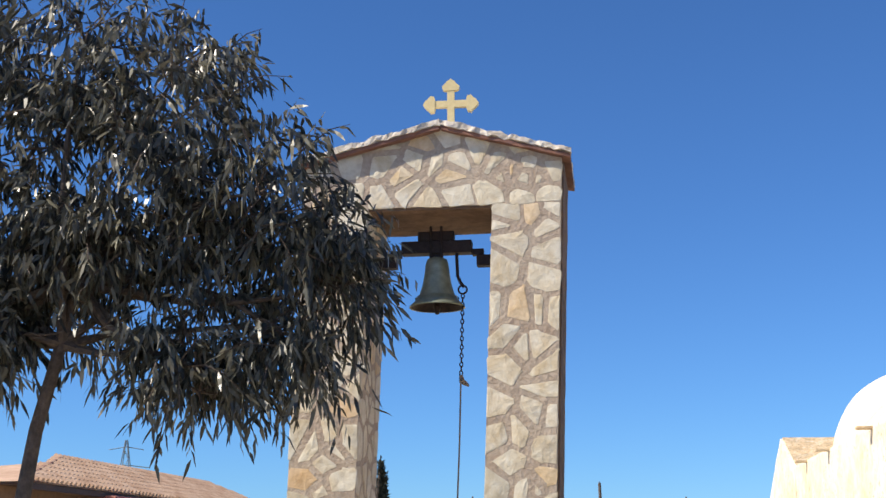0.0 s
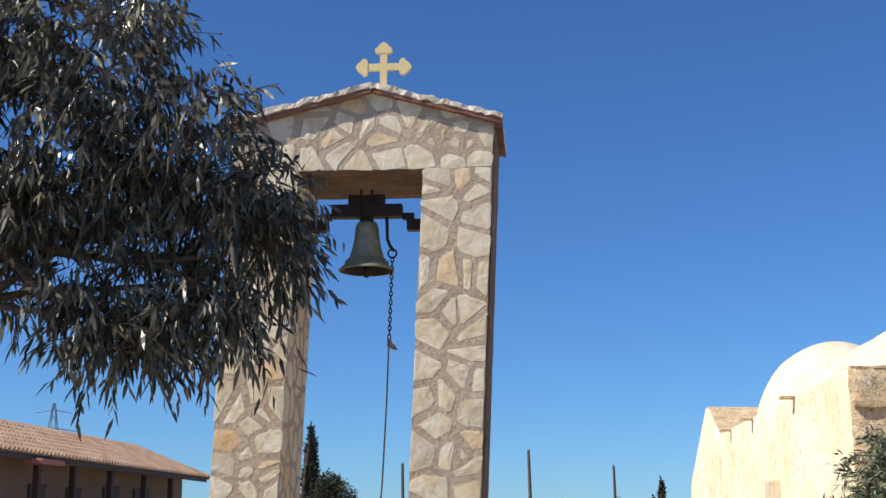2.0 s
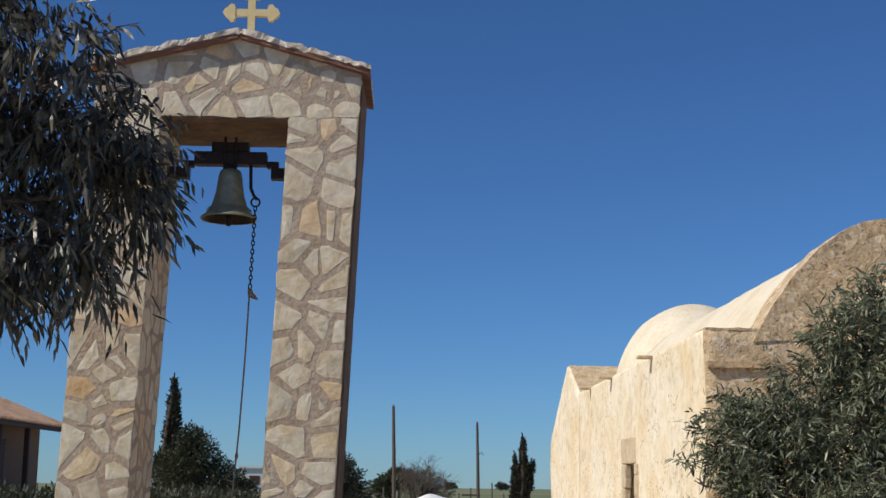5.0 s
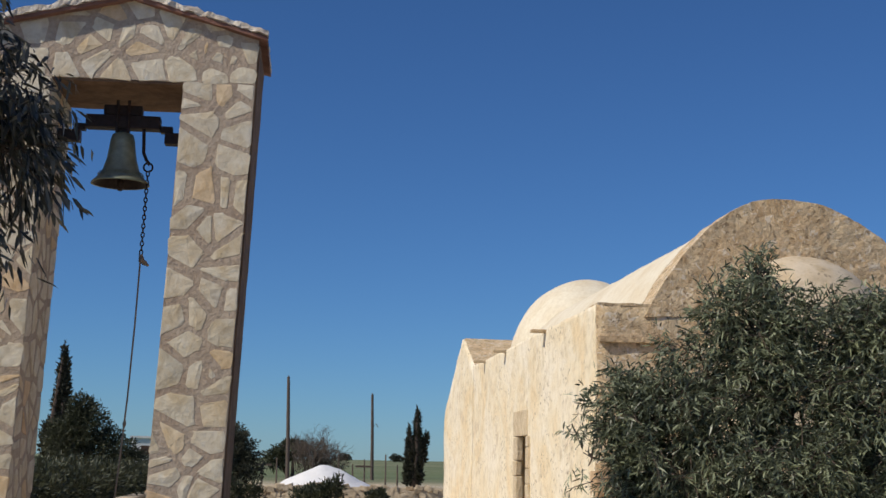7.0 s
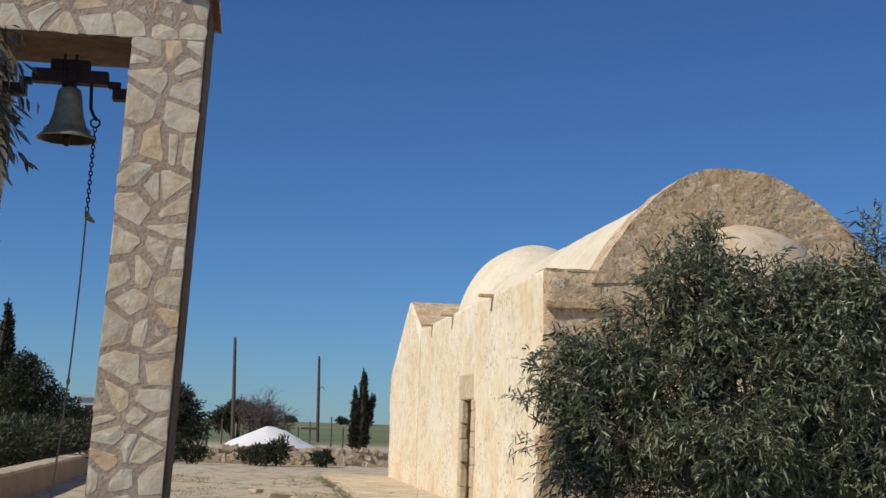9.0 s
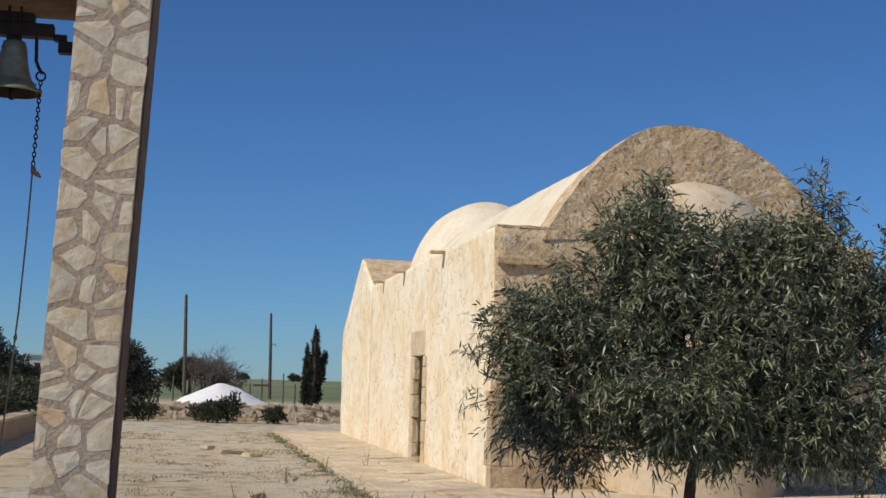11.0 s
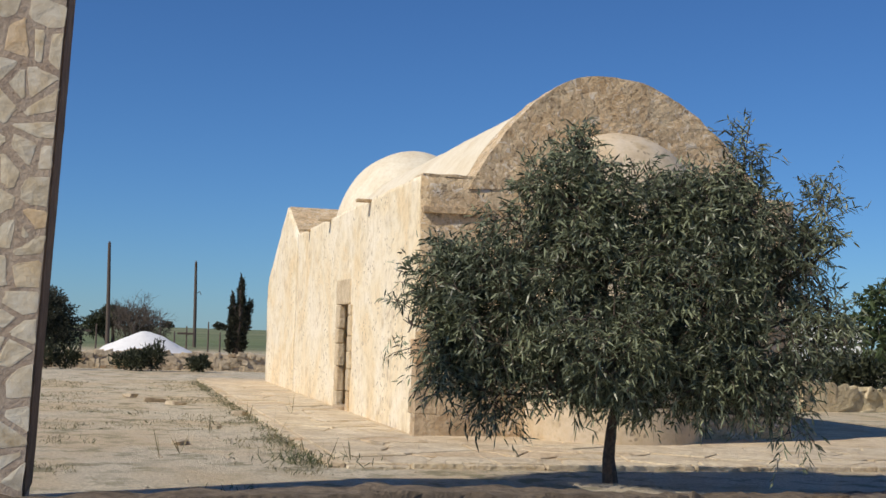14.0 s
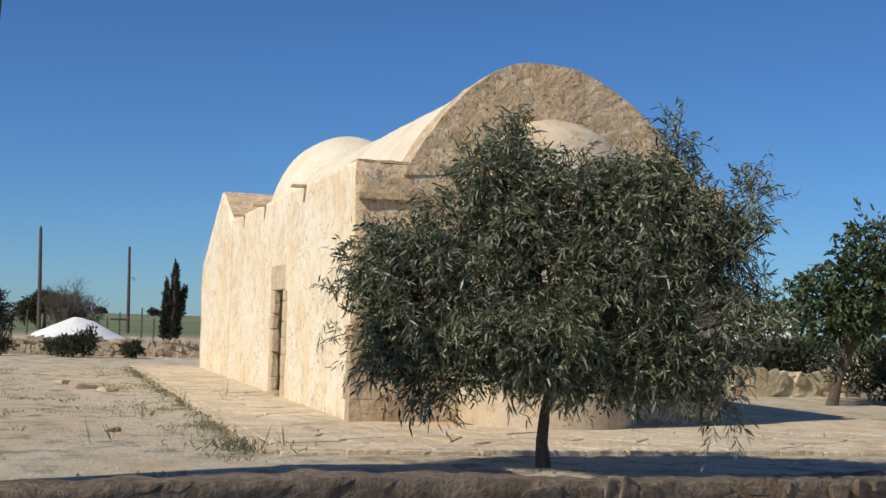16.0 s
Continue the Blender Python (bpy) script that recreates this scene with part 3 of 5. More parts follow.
def build_bell():
    t = thing("church_bell", TOWER @ Matrix.Translation((-0.957, 0.45, 3.61)), "greenish bronze bell hung from a dark iron headstock", "bell")
    prof = [(0.0, 0.43), (0.055, 0.43), (0.085, 0.412), (0.098, 0.37), (0.106, 0.3), (0.122, 0.2), (0.15, 0.11), (0.195, 0.045), (0.232, 0.012), (0.236, 0.0), (0.222, 0.001)]
    bell = part("bell_body", lathe(prof, 48), M_BRONZE, t, "weathered green bronze bell", True)
    # bronze inside given the dark iron colour to stand for shade in the mouth
    part("bell_inside", lathe([(0.222, 0.002), (0.19, 0.04), (0.15, 0.1), (0.12, 0.2), (0.1, 0.32), (0.08, 0.39), (0.0, 0.4)], 48), M_IRON, bell, "inside of the bell with the hollow's shade put into its dark colour", True)
    bm = lathe([(0.175, 0.092), (0.181, 0.086), (0.187, 0.078)], 48)
    part("moulding", bm, M_BRONZE, bell, smooth=True)
    bm = add_tube(bmesh.new(), [(0, 0, 0.38), (0.005, -0.02, 0.12), (0.005, -0.035, 0.0), (0.005, -0.036, -0.06)], [0.014, 0.016, 0.03, 0.018], 10)
    part("clapper", bm, M_IRON, t, "dark iron clapper")
    bm = box_bm(-0.3, 0.3, -0.06, 0.06, 0.46, 0.57, 0.01)
    part("headstock", bm, M_IRON, t, "heavy dark iron headstock")
    part("headstock_cap", box_bm(-0.16, 0.15, -0.05, 0.05, 0.572, 0.655, 0.01), M_IRON, t)
    for x in (-0.045, 0.045):
        part("hanger_bolt", add_tube(bmesh.new(), [(x, -0.062, 0.42), (x, -0.062, 0.69)], 0.013, 8), M_IRON, t)
    part("crown", box_bm(-0.05, 0.05, -0.04, 0.04, 0.425, 0.465, 0.008), M_IRON, t)
    for sx in (-1, 1):
        part("gudgeon", box_bm(*sorted((sx * 0.302, sx * 0.4)), -0.035, 0.035, 0.44, 0.495, 0.006), M_IRON, t)
        part("bearing_bracket", box_bm(*sorted((sx * 0.34, sx * 0.52)), -0.05, 0.05, 0.345, 0.438, 0.006), M_IRON, t, "iron bracket let into the pillar")
    arm = add_tube(bmesh.new(), [(0.17, -0.03, 0.46), (0.175, -0.04, 0.36), (0.18, -0.05, 0.26), (0.205, -0.055, 0.2), (0.235, -0.055, 0.16)], 0.014, 8)
    part("pull_arm", arm, M_IRON, t, "bent iron pull arm")


build_bell()


def build_rope():
    t = thing("bell_rope", TOWER @ Matrix.Translation((-0.735, 0.4, 3.78)), "thin bell rope with an iron chain hanging below the bell", "rope")
    ring = bmesh.new()
    pts = [(0.036 * math.cos(a), 0, -0.03 + 0.036 * math.sin(a)) for a in [i * math.pi / 8 for i in range(17)]]
    add_tube(ring, pts, 0.008, 6, False)
    part("ring", ring, M_IRON, t, "iron ring")
    link = bmesh.new()
    loop = [(0.013 * math.cos(a), 0, 0.023 * math.sin(a)) for a in [i * math.pi / 5 for i in range(11)]]
    add_tube(link, loop, 0.0055, 5, False)
    me = bpy.data.meshes.new("chain_link")
    link.to_mesh(me)
    link.free()
    me.materials.append(M_IRON)
    for i in range(19):
        o = part("chain_link", me, None, t)
        o.matrix_local = pose(-0.001 * i, 0, -0.085 - 0.036 * i, 0, 0, 90 * (i % 2))
    bm = bmesh.new()
    add_tube(bm, [(-0.02, 0, -0.75), (-0.012, 0.0, -0.80), (0.012, 0.01, -0.815), (0.045, 0.012, -0.84)], [0.016, 0.026, 0.022, 0.008], 8)
    part("knot", bm, M_ROPE, t, "frayed rope knot")
    bm = add_tube(bmesh.new(), [(-0.02, 0, -0.76), (-0.035, 0, -1.3), (-0.06, -0.01, -1.9), (-0.1, -0.02, -2.5), (-0.145, -0.03, -3.1)], 0.007, 6)
    part("cord", bm, M_ROPE, t)
    part("cord_knot", add_tube(bmesh.new(), [(-0.070, -0.013, -2.08), (-0.072, -0.013, -2.11), (-0.075, -0.014, -2.14)], [0.008, 0.016, 0.008], 8), M_ROPE, t)


build_rope()

# ---------------------------------------------------------------- the chapel
CHAPEL = pose(6.27, 17.14, 0) @ TURN
WIDE, LONG, TOP = 5.65, 12.58, 3.6
ARCH_X, ARCH_Z, ARCH_H = 2.65, 3.45, 1.73


def arch(k, n=32):
    """The gable's outline: two unequal flanks that meet in a soft crown."""
    pts = []
    for i in range(n + 1):
        d = -1 + 2 * i / n
        pts.append((ARCH_X + k * d * (2.0 if d < 0 else 2.58), ARCH_Z + ARCH_H * k * (1 - abs(d) ** 2.05)))
    return pts


def build_chapel():
    t = thing("chapel", CHAPEL, "old limewashed stone chapel with vaulted roof, dome and apse", "chapel")
    d0, d1, dh = 5.38, 6.28, 1.9
    # long wall with the doorway cut through
    bm = extrude_profile([(0.06, -0.1), (d0, -0.1), (d0, dh + 0.02), (d1 + 0.36, dh + 0.02), (d1 + 0.36, -0.1), (LONG, -0.1), (LONG, TOP), (0.06, TOP)], "x", 0.0, 0.75)
    bmesh.ops.triangulate(bm, faces=[f for f in bm.faces if len(f.verts) > 4])
    part("side_wall", roughen(bm, 0.26, 0.016, 1.9), M_PLASTER, t, "limewashed side wall with worn plaster", True)
    bm = roughen(extrude_profile([(0.45, -0.1), (LONG, -0.1), (LONG, TOP), (0.45, TOP)], "x", WIDE - 0.75, WIDE), 0.5, 0.03, 1.1)
    part("side_wall", bm, M_PLASTER, t, smooth=True)
    # end wall with shoulders, and the arched gable above
    bm = roughen(extrude_profile([(0.0, -0.1), (WIDE - 0.02, -0.1), (WIDE - 0.02, TOP - 0.08), (0.0, TOP - 0.01)], "y", -0.02, 0.05), 0.3, 0.02, 1.7)
    part("end_wall", bm, M_GABLE, t, "brown rubble end wall", True)
    bm = roughen(extrude_profile(arch(1.0), "y", -0.03, 0.62), 0.13, 0.024, 4.2)
    part("gable", bm, M_GABLE, t, "arched gable of weathered brown rubble")
    bm = extrude_profile(arch(0.945), "y", 0.63, 11.9)
    roughen(bm, 0.6, 0.03, 0.9)
    part("vault", bm, M_ROOF, t, "smooth limewashed barrel vault", True)
    part("roof_terrace", box_bm(0.76, WIDE - 0.76, 0.72, LONG, 3.2, 3.44), M_ROOF, t)
    # shoulder coping beside the gable
    bm = roughen(box_bm(0.01, 0.95, -0.024, 0.5, TOP - 0.02, TOP + 0.02), 0.12, 0.012, 5.0)
    part("coping", bm, M_GABLE, t)
    prof = [(1.82 * math.cos(a), 2.13 * math.sin(a)) for a in [math.pi / 2 * i / 18 for i in range(19)]]
    bm = lathe(prof, 56)
    for v in bm.verts:
        v.co += 0.03 * noise.noise_vector(v.co * 1.1)
    dome = part("dome", bm, M_ROOF, t, "low limewashed dome", True)
    dome.location = (2.75, 13.1, 3.62)
    # narthex, a cross gable at the far end
    bm = extrude_profile([(LONG + 0.004, -0.1), (LONG + 0.004, TOP), (14.63, 4.4), (16.0, 3.76), (17.25, 3.14), (18.28, 2.6), (18.22, 1.6), (18.2, -0.1)], "x", 0.0, WIDE + 0.1)
    part("narthex", roughen(bm, 0.4, 0.025, 1.4), M_PLASTER, t, "gabled narthex with a sloping far buttress", True)
    bm = extrude_profile([(LONG + 0.02, TOP + 0.005), (14.63, 4.405), (14.63, 4.425), (LONG + 0.02, TOP + 0.03)], "x", 0.05, WIDE)
    part("narthex_roof", roughen(bm, 0.4, 0.012, 2.0), M_GABLE, t, "brown plastered roof slope")
    part("string_course", roughen(box_bm(0.02, 0.97, -0.075, -0.022, 3.08, 3.16), 0.12, 0.01, 6.0), M_ASHLAR, t, "worn stone ledge below the shoulder")
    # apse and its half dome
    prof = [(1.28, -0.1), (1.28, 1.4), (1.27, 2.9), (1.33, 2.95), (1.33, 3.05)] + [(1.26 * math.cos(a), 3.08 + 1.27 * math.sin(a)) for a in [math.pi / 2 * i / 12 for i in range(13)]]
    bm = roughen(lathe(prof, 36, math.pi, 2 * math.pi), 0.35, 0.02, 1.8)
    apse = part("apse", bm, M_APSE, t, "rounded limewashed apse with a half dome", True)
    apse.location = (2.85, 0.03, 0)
    # dressed corner stones and broken ashlar at the foot of the corner
    rng = random.Random(5)
    z, k = 0.0, 0
    while z < 3.4:
        h = rng.uniform(0.26, 0.36)
        if z < 1.0:
            bm = box_bm(-0.01, 0.3 if k % 2 else 0.5, -0.038, 0.34 if k % 2 else 0.2, z + 0.004, min(z + h, 3.58) - 0.004, 0.012)
            for v in bm.verts:
                v.co += 0.014 * noise.noise_vector(v.co * 5 + Vector((k, 0, 0)))
            part("quoin", bm, M_ASHLAR, t)
        z += h
        k += 1
    for row in range(5):
        x = 0.31 if row % 2 else 0.51
        while x < 0.97:
            w = rng.uniform(0.24, 0.42)
            bm = box_bm(x + 0.004, min(x + w, 1.0) - 0.004, -0.034 - rng.uniform(0, 0.012), 0.2, row * 0.31 + 0.006, row * 0.31 + 0.304, 0.012)
            for v in bm.verts:
                v.co += 0.014 * noise.noise_vector(v.co * 7)
            part("ashlar_block", bm, M_ASHLAR, t)
            x += w
    # open doorway: shallow dressed jambs before the splayed opening, lintel, step
    for y0, y1, side in ((d0 - 0.3, d0 + 0.01, 0), (d1 - 0.02, d1 + 0.36, 1)):
        z = 0.0
        while z < dh - 0.05:
            h = min(rng.uniform(0.24, 0.45), dh - z)
            bm = box_bm(-0.03 - rng.uniform(0, 0.012), 0.3 if not side else 0.09 + rng.uniform(-0.015, 0.015), y0 + (rng.uniform(-0.06, 0.05) if not side else rng.uniform(-0.02, 0.05)), y1 + (rng.uniform(-0.01, 0.01) if side else 0), z + 0.004, z + h - 0.004, 0.025)
            for v in bm.verts:
                v.co += 0.014 * noise.noise_vector(v.co * 6)
            part("jamb_stone", bm, M_JAMB, t)
            z += h
    part("door_lintel", box_bm(-0.03, 0.5, d0 - 0.12, d1 + 0.42, dh + 0.004, dh + 0.46, 0.025), M_JAMB, t, "big sandstone door lintel")
    part("doorstep", box_bm(-0.1, 0.5, d0 + 0.03, d1 - 0.03, 0.02, 0.1, 0.015), M_ASHLAR, t)
    door = part("door", box_bm(0.80, 0.84, d1 + 0.4, d1 + 1.2, 0.1, dh), M_WOOD, t, "dark plank door standing open inside")
    for i in range(5):
        part("plank", box_bm(0.772, 0.798, d1 + 0.41 + i * 0.158, d1 + 0.56 + i * 0.158, 0.11, dh - 0.01, 0.004), M_WOOD, door)
    # stone water spouts along the wall head
    for v in (3.75, 7.9, 10.7):
        part("water_spout", box_bm(-0.24, 0.3, v - 0.08, v + 0.08, TOP - 0.05, TOP + 0.0, 0.012), M_ASHLAR, t, "projecting stone water spout")
    return t


build_chapel()


def build_apron():
    """Worn slabs and kerb stones round the chapel, each a stone of its own."""
    bm = box_bm(-1.66, 9.0, -4.0, 19.5, -0.2, 0.035)
    base = part("pavement", roughen(bm, 0.6, 0.008, 1.0), M_APRON)
    base.matrix_world = CHAPEL
    tagged(base, "worn tan stone apron round the chapel", "pavement", kind="structure")
    rng = random.Random(11)
    kerb = []
    y = -4.02
    while y < 18.5:
        ln = rng.uniform(0.45, 0.9)
        kerb.append((-1.78, -1.64, y, y + ln - 0.02))
        y += ln
    x = -1.6
    while x < 9.0:
        ln = rng.uniform(0.45, 0.9)
        kerb.append((x, x + ln - 0.02, -4.14, -4.0))
        x += ln
    for x0, x1, y0, y1 in kerb:
        bm = box_bm(x0 + rng.uniform(-0.03, 0.02), x1, y0 + rng.uniform(-0.02, 0.02), y1, -0.1, 0.03 + rng.uniform(0, 0.03), 0.012)
        part("kerb_stone", bm, M_APRON, base)
    # worn flagstones, a little uneven, over the bed
    for x0, x1, y0, y1 in ((-1.6, 7.6, -3.96, -1.4), (-1.6, -0.12, -1.38, 15.0)):
        for cell in stone_cells([(x0, y0), (x1, y0), (x1, y1), (x0, y1)], 0.72, rng, 0.03, 1.2, 0.1):
            lift = rng.uniform(0.008, 0.022)
            part("flagstone", stone_mesh(cell, lift, lambda a, b, h: (a, b, 0.038 + h), rng), M_APRON, base)


build_apron()


# ---------------------------------------------------------------- trees and plants
def leaf_mesh(name, items, material, fold=0.25):
    """items: (place, direction, side, length, width, droop); each leaf a folded, bent blade."""
    verts, faces = [], []
    for p, d, s, ln, w, droop in items:
        b = len(verts)
        down = Vector((0, 0, -droop * ln))
        nrm = d.cross(s)
        m1, m2 = p + d * (0.33 * ln) + down * 0.15, p + d * (0.7 * ln) + down * 0.5
        verts += [p, m1 + s * w * 0.5 + nrm * (fold * w), m1 - s * w * 0.5 + nrm * (fold * w), m2 + s * w * 0.38, m2 - s * w * 0.38, p + d * ln + down]
        faces += [(b, b + 1, b + 2), (b + 1, b + 3, b + 4, b + 2), (b + 3, b + 5, b + 4)]
    me = bpy.data.meshes.new(name)
    me.from_pydata([tuple(v) for v in verts], [], faces)
    me.materials.append(material)
    return me


def rand_dir(rng):
    z = rng.uniform(-1, 1)
    a = rng.uniform(0, 2 * math.pi)
    r = math.sqrt(1 - z * z)
    return Vector((r * math.cos(a), r * math.sin(a), z))


def limb(bm, a, b, r0, r1, rng, sag=0.12, n=5, sides=7):
    a, b = Vector(a), Vector(b)
    ln = (b - a).length
    off = rand_dir(rng) * ln * sag
    pts = []
    for i in range(n + 1):
        k = i / n
        pts.append(a.lerp(b, k) + off * math.sin(math.pi * k) + rand_dir(rng) * 0.015 * ln * (0 < i < n))
    add_tube(bm, pts, [r0 + (r1 - r0) * i / n for i in range(n + 1)], sides)
    return pts


def build_tree(name, at, trunk_pts, trunk_r, lobes, material, label, category, seed, per_area, twig, leaf, droop, lift=0.0, hang=0.0, bark=None, clump=2.4, gaps=-0.17):
    """trunk_pts and lobes are relative to the foot; a lobe is (x, y, z, rx, ry, rz, density)."""
    rng = random.Random(seed)
    t = thing(name, Matrix.Translation(at), label, category)
    bm = bmesh.new()
    n = len(trunk_pts)
    add_tube(bm, trunk_pts, [trunk_r * (1.25 if i == 0 else 1 - 0.45 * i / (n - 1)) for i in range(n)], 12)
    part("trunk", bm, bark or M_BARK, t)
    limbs, leaves, twigs = bmesh.new(), [], bmesh.new()
    top = Vector(trunk_pts[-1])
    for lx, ly, lz, rx, ry, rz, dens in lobes:
        c = Vector((lx, ly, lz))
        root = Vector(trunk_pts[-1 - rng.randrange(min(2, n - 1))])
        limb(limbs, root, c, trunk_r * 0.5, trunk_r * 0.16, rng)
        hubs = []
        for _ in range(5):
            q = c + Vector([d * r * 0.6 for d, r in zip(rand_dir(rng), (rx, ry, rz))])
            limb(limbs, c, q, trunk_r * 0.16, trunk_r * 0.06, rng, 0.1, 3, 5)
            hubs.append(q)
        count = int(per_area * dens * (rx * ry + ry * rz + rx * rz))
        for _ in range(count):
            d = rand_dir(rng)
            k = rng.random() ** 0.45
            k *= 0.86 + 0.22 * noise.noise(d * 2.2 + c)
            base = c + Vector((d.x * rx, d.y * ry, d.z * rz)) * k
            if noise.noise(base * clump + Vector((seed, 0, 0))) < gaps:
                continue
            way = (d * 0.8 + rand_dir(rng) * 0.75 + Vector((0, 0, lift))).normalized()
            ln = twig * rng.uniform(0.55, 1.3)
            if rng.random() < 0.3:
                add_tube(twigs, [base - way * ln * 0.4, base + way * ln * 0.5, base + way * ln - Vector((0, 0, hang * ln * 0.4))], [0.006, 0.004, 0.002], 3, False)
            steps = rng.randint(7, 11)
            for i in range(steps):
                u = (i + rng.random()) / steps
                p = base + way * ln * u - Vector((0, 0, hang * ln * 0.4 * u * u))
                dd = (way * 0.7 + rand_dir(rng) * 0.8 - Vector((0, 0, droop * rng.uniform(0.5, 1.4)))).normalized()
                s = dd.cross(rand_dir(rng))
                s = s.normalized() if s.length > 1e-3 else Vector((1, 0, 0))
                leaves.append((p, dd, s, leaf[0] * rng.uniform(0.6, 1.25), leaf[1] * rng.uniform(0.7, 1.25), 0.18))
    part("branchwork", limbs, bark or M_BARK, t)["kind"] = "stuff"
    crown = part("crown", leaf_mesh("crown", leaves, material), None, t)
    crown["kind"] = "stuff"
    part("twig_spray", twigs, bark or M_BARK, t)["kind"] = "stuff"
    return t


def polar(az, d, z=0.0):
    return (d * math.sin(radians(az)), d * math.cos(radians(az)), z)


# gum tree beside the tower: leaning slender trunk and a hanging crown
GUM_LOBES = [
    (0.15, 0.0, 4.5, 0.9, 0.8, 0.8, 0.75), (0.85, 0.0, 4.5, 0.85, 0.7, 0.85, 0.8), (1.5, -0.1, 4.15, 0.62, 0.6, 0.6, 1.1), (0.95, 0.0, 5.0, 0.5, 0.5, 0.45, 0.6),
    (1.2, 0.2, 3.5, 0.6, 0.55, 0.42, 1.1), (1.95, 0.1, 3.6, 0.4, 0.45, 0.42, 1.2), (0.45, 0.1, 3.85, 0.75, 0.65, 0.42, 1.0),
    (-0.4, 0.1, 3.9, 0.8, 0.7, 0.65, 1.0), (-1.1, 0.2, 4.4, 0.9, 0.9, 0.85, 0.8), (1.1, -0.1, 3.15, 0.36, 0.28, 0.26, 1.4), (1.32, -0.1, 2.95, 0.24, 0.2, 0.2, 1.5),
    (0.3, 0.1, 5.3, 0.8, 0.8, 0.6, 0.5), (-0.8, 0.1, 5.3, 0.9, 0.8, 0.7, 0.5), (1.8, 0.0, 3.15, 0.28, 0.28, 0.25, 1.1), (-0.9, -0.2, 3.65, 0.5, 0.5, 0.3, 0.8), (-0.15, -0.2, 3.45, 0.45, 0.4, 0.28, 1.0), (-0.3, -0.1, 3.2, 0.35, 0.3, 0.2, 1.0), (-0.85, 0.0, 3.25, 0.35, 0.3, 0.22, 0.9), (-0.6, 0.1, 3.4, 0.4, 0.4, 0.25, 0.8),
    (1.95, 0.1, 3.92, 0.3, 0.35, 0.3, 1.1), (1.2, -0.1, 2.88, 0.3, 0.26, 0.2, 1.5), (0.1, -0.1, 3.25, 0.5, 0.4, 0.18, 0.8), (0.6, -0.1, 3.28, 0.4, 0.4, 0.2, 0.9), (-0.4, 0.0, 3.22, 0.4, 0.4, 0.18, 0.8), (1.6, 0.0, 3.3, 0.35, 0.3, 0.25, 1.1),
]
GUM_K = 0.85
GUM_LOBES = [(x * GUM_K, y * GUM_K, 0.2645 + z * GUM_K, a * GUM_K, b * GUM_K, c * GUM_K, d) for x, y, z, a, b, c, d in GUM_LOBES]
build_tree("gum_tree", (-2.30, 7.05, -0.32), [(0, 0, 0), (0.02, 0, 0.9), (0.05, 0, 1.6), (0.1, 0, 2.13), (0.15, 0, 2.52), (0.255, 0, 2.98), (0.32, 0, 3.32)], 0.053, GUM_LOBES, M_GUM,
           "dark grey-green gum tree with long hanging leaves and slender trunk", "tree", 3, 410, 0.27, (0.102, 0.0205), 1.15, 0.0, 0.5, gaps=-0.12)

# wattle in front of the chapel: round dense crown on a short trunk
WATTLE_LOBES = [
    (-0.95, 0.0, 1.75, 0.95, 0.85, 0.85, 1.0), (-0.15, 0.1, 2.2, 0.95, 0.9, 0.85, 1.0), (-0.45, -0.1, 2.75, 0.6, 0.6, 0.55, 1.0),
    (0.75, 0.0, 2.0, 0.9, 0.85, 0.9, 1.0), (0.85, 0.1, 2.75, 0.55, 0.55, 0.5, 0.9), (1.45, 0.1, 2.1, 0.55, 0.55, 0.7, 0.75),
    (0.1, -0.2, 1.35, 0.95, 0.8, 0.5, 1.0), (1.2, 0.0, 1.3, 0.6, 0.6, 0.5, 0.8), (-1.4, 0.1, 1.45, 0.5, 0.5, 0.5, 0.7), (1.1, 0.0, 3.1, 0.2, 0.2, 0.35, 0.6),
    (1.75, 0.2, 2.6, 0.25, 0.25, 0.35, 0.6), (1.72, 0.1, 0.72, 0.22, 0.22, 0.4, 0.3), (-0.6, 0.0, 1.0, 0.55, 0.5, 0.3, 0.8), (0.6, 0.1, 0.95, 0.5, 0.5, 0.3, 0.7), (-0.4, 0.0, 3.2, 0.25, 0.25, 0.3, 0.7),
    (2.0, 0.0, 2.75, 0.16, 0.16, 0.36, 0.55), (1.85, 0.0, 2.2, 0.35, 0.35, 0.5, 0.6), (2.15, 0.1, 2.4, 0.15, 0.15, 0.25, 0.5), (1.75, 0.0, 1.5, 0.5, 0.5, 0.5, 0.7), (-1.78, 0.0, 1.5, 0.32, 0.3, 0.28, 0.55), (-1.5, 0.0, 2.1, 0.3, 0.3, 0.3, 0.6), (1.7, 0.1, 1.1, 0.3, 0.3, 0.3, 0.5), (1.25, 0.0, 3.3, 0.12, 0.12, 0.3, 0.5), (0.2, 0.0, 2.9, 0.4, 0.4, 0.35, 0.8),
    (1.4, 0.0, 2.6, 0.45, 0.45, 0.45, 0.8), (-1.8, 0.0, 1.4, 0.42, 0.35, 0.36, 0.8), (-1.1, 0.0, 0.85, 0.55, 0.5, 0.3, 0.8), (0.9, 0.0, 0.98, 0.55, 0.45, 0.26, 0.7), (1.45, 0.0, 1.0, 0.4, 0.4, 0.3, 0.6), (0.2, -0.1, 0.9, 0.5, 0.4, 0.25, 0.8), (2.05, 0.0, 1.8, 0.3, 0.3, 0.5, 0.6),
    (-1.68, 0.0, 1.95, 0.42, 0.38, 0.42, 0.8), (-2.02, 0.0, 1.5, 0.3, 0.3, 0.34, 0.6), (-1.6, 0.0, 1.05, 0.4, 0.35, 0.3, 0.7), (-0.95, 0.0, 2.5, 0.4, 0.4, 0.35, 0.8),
]


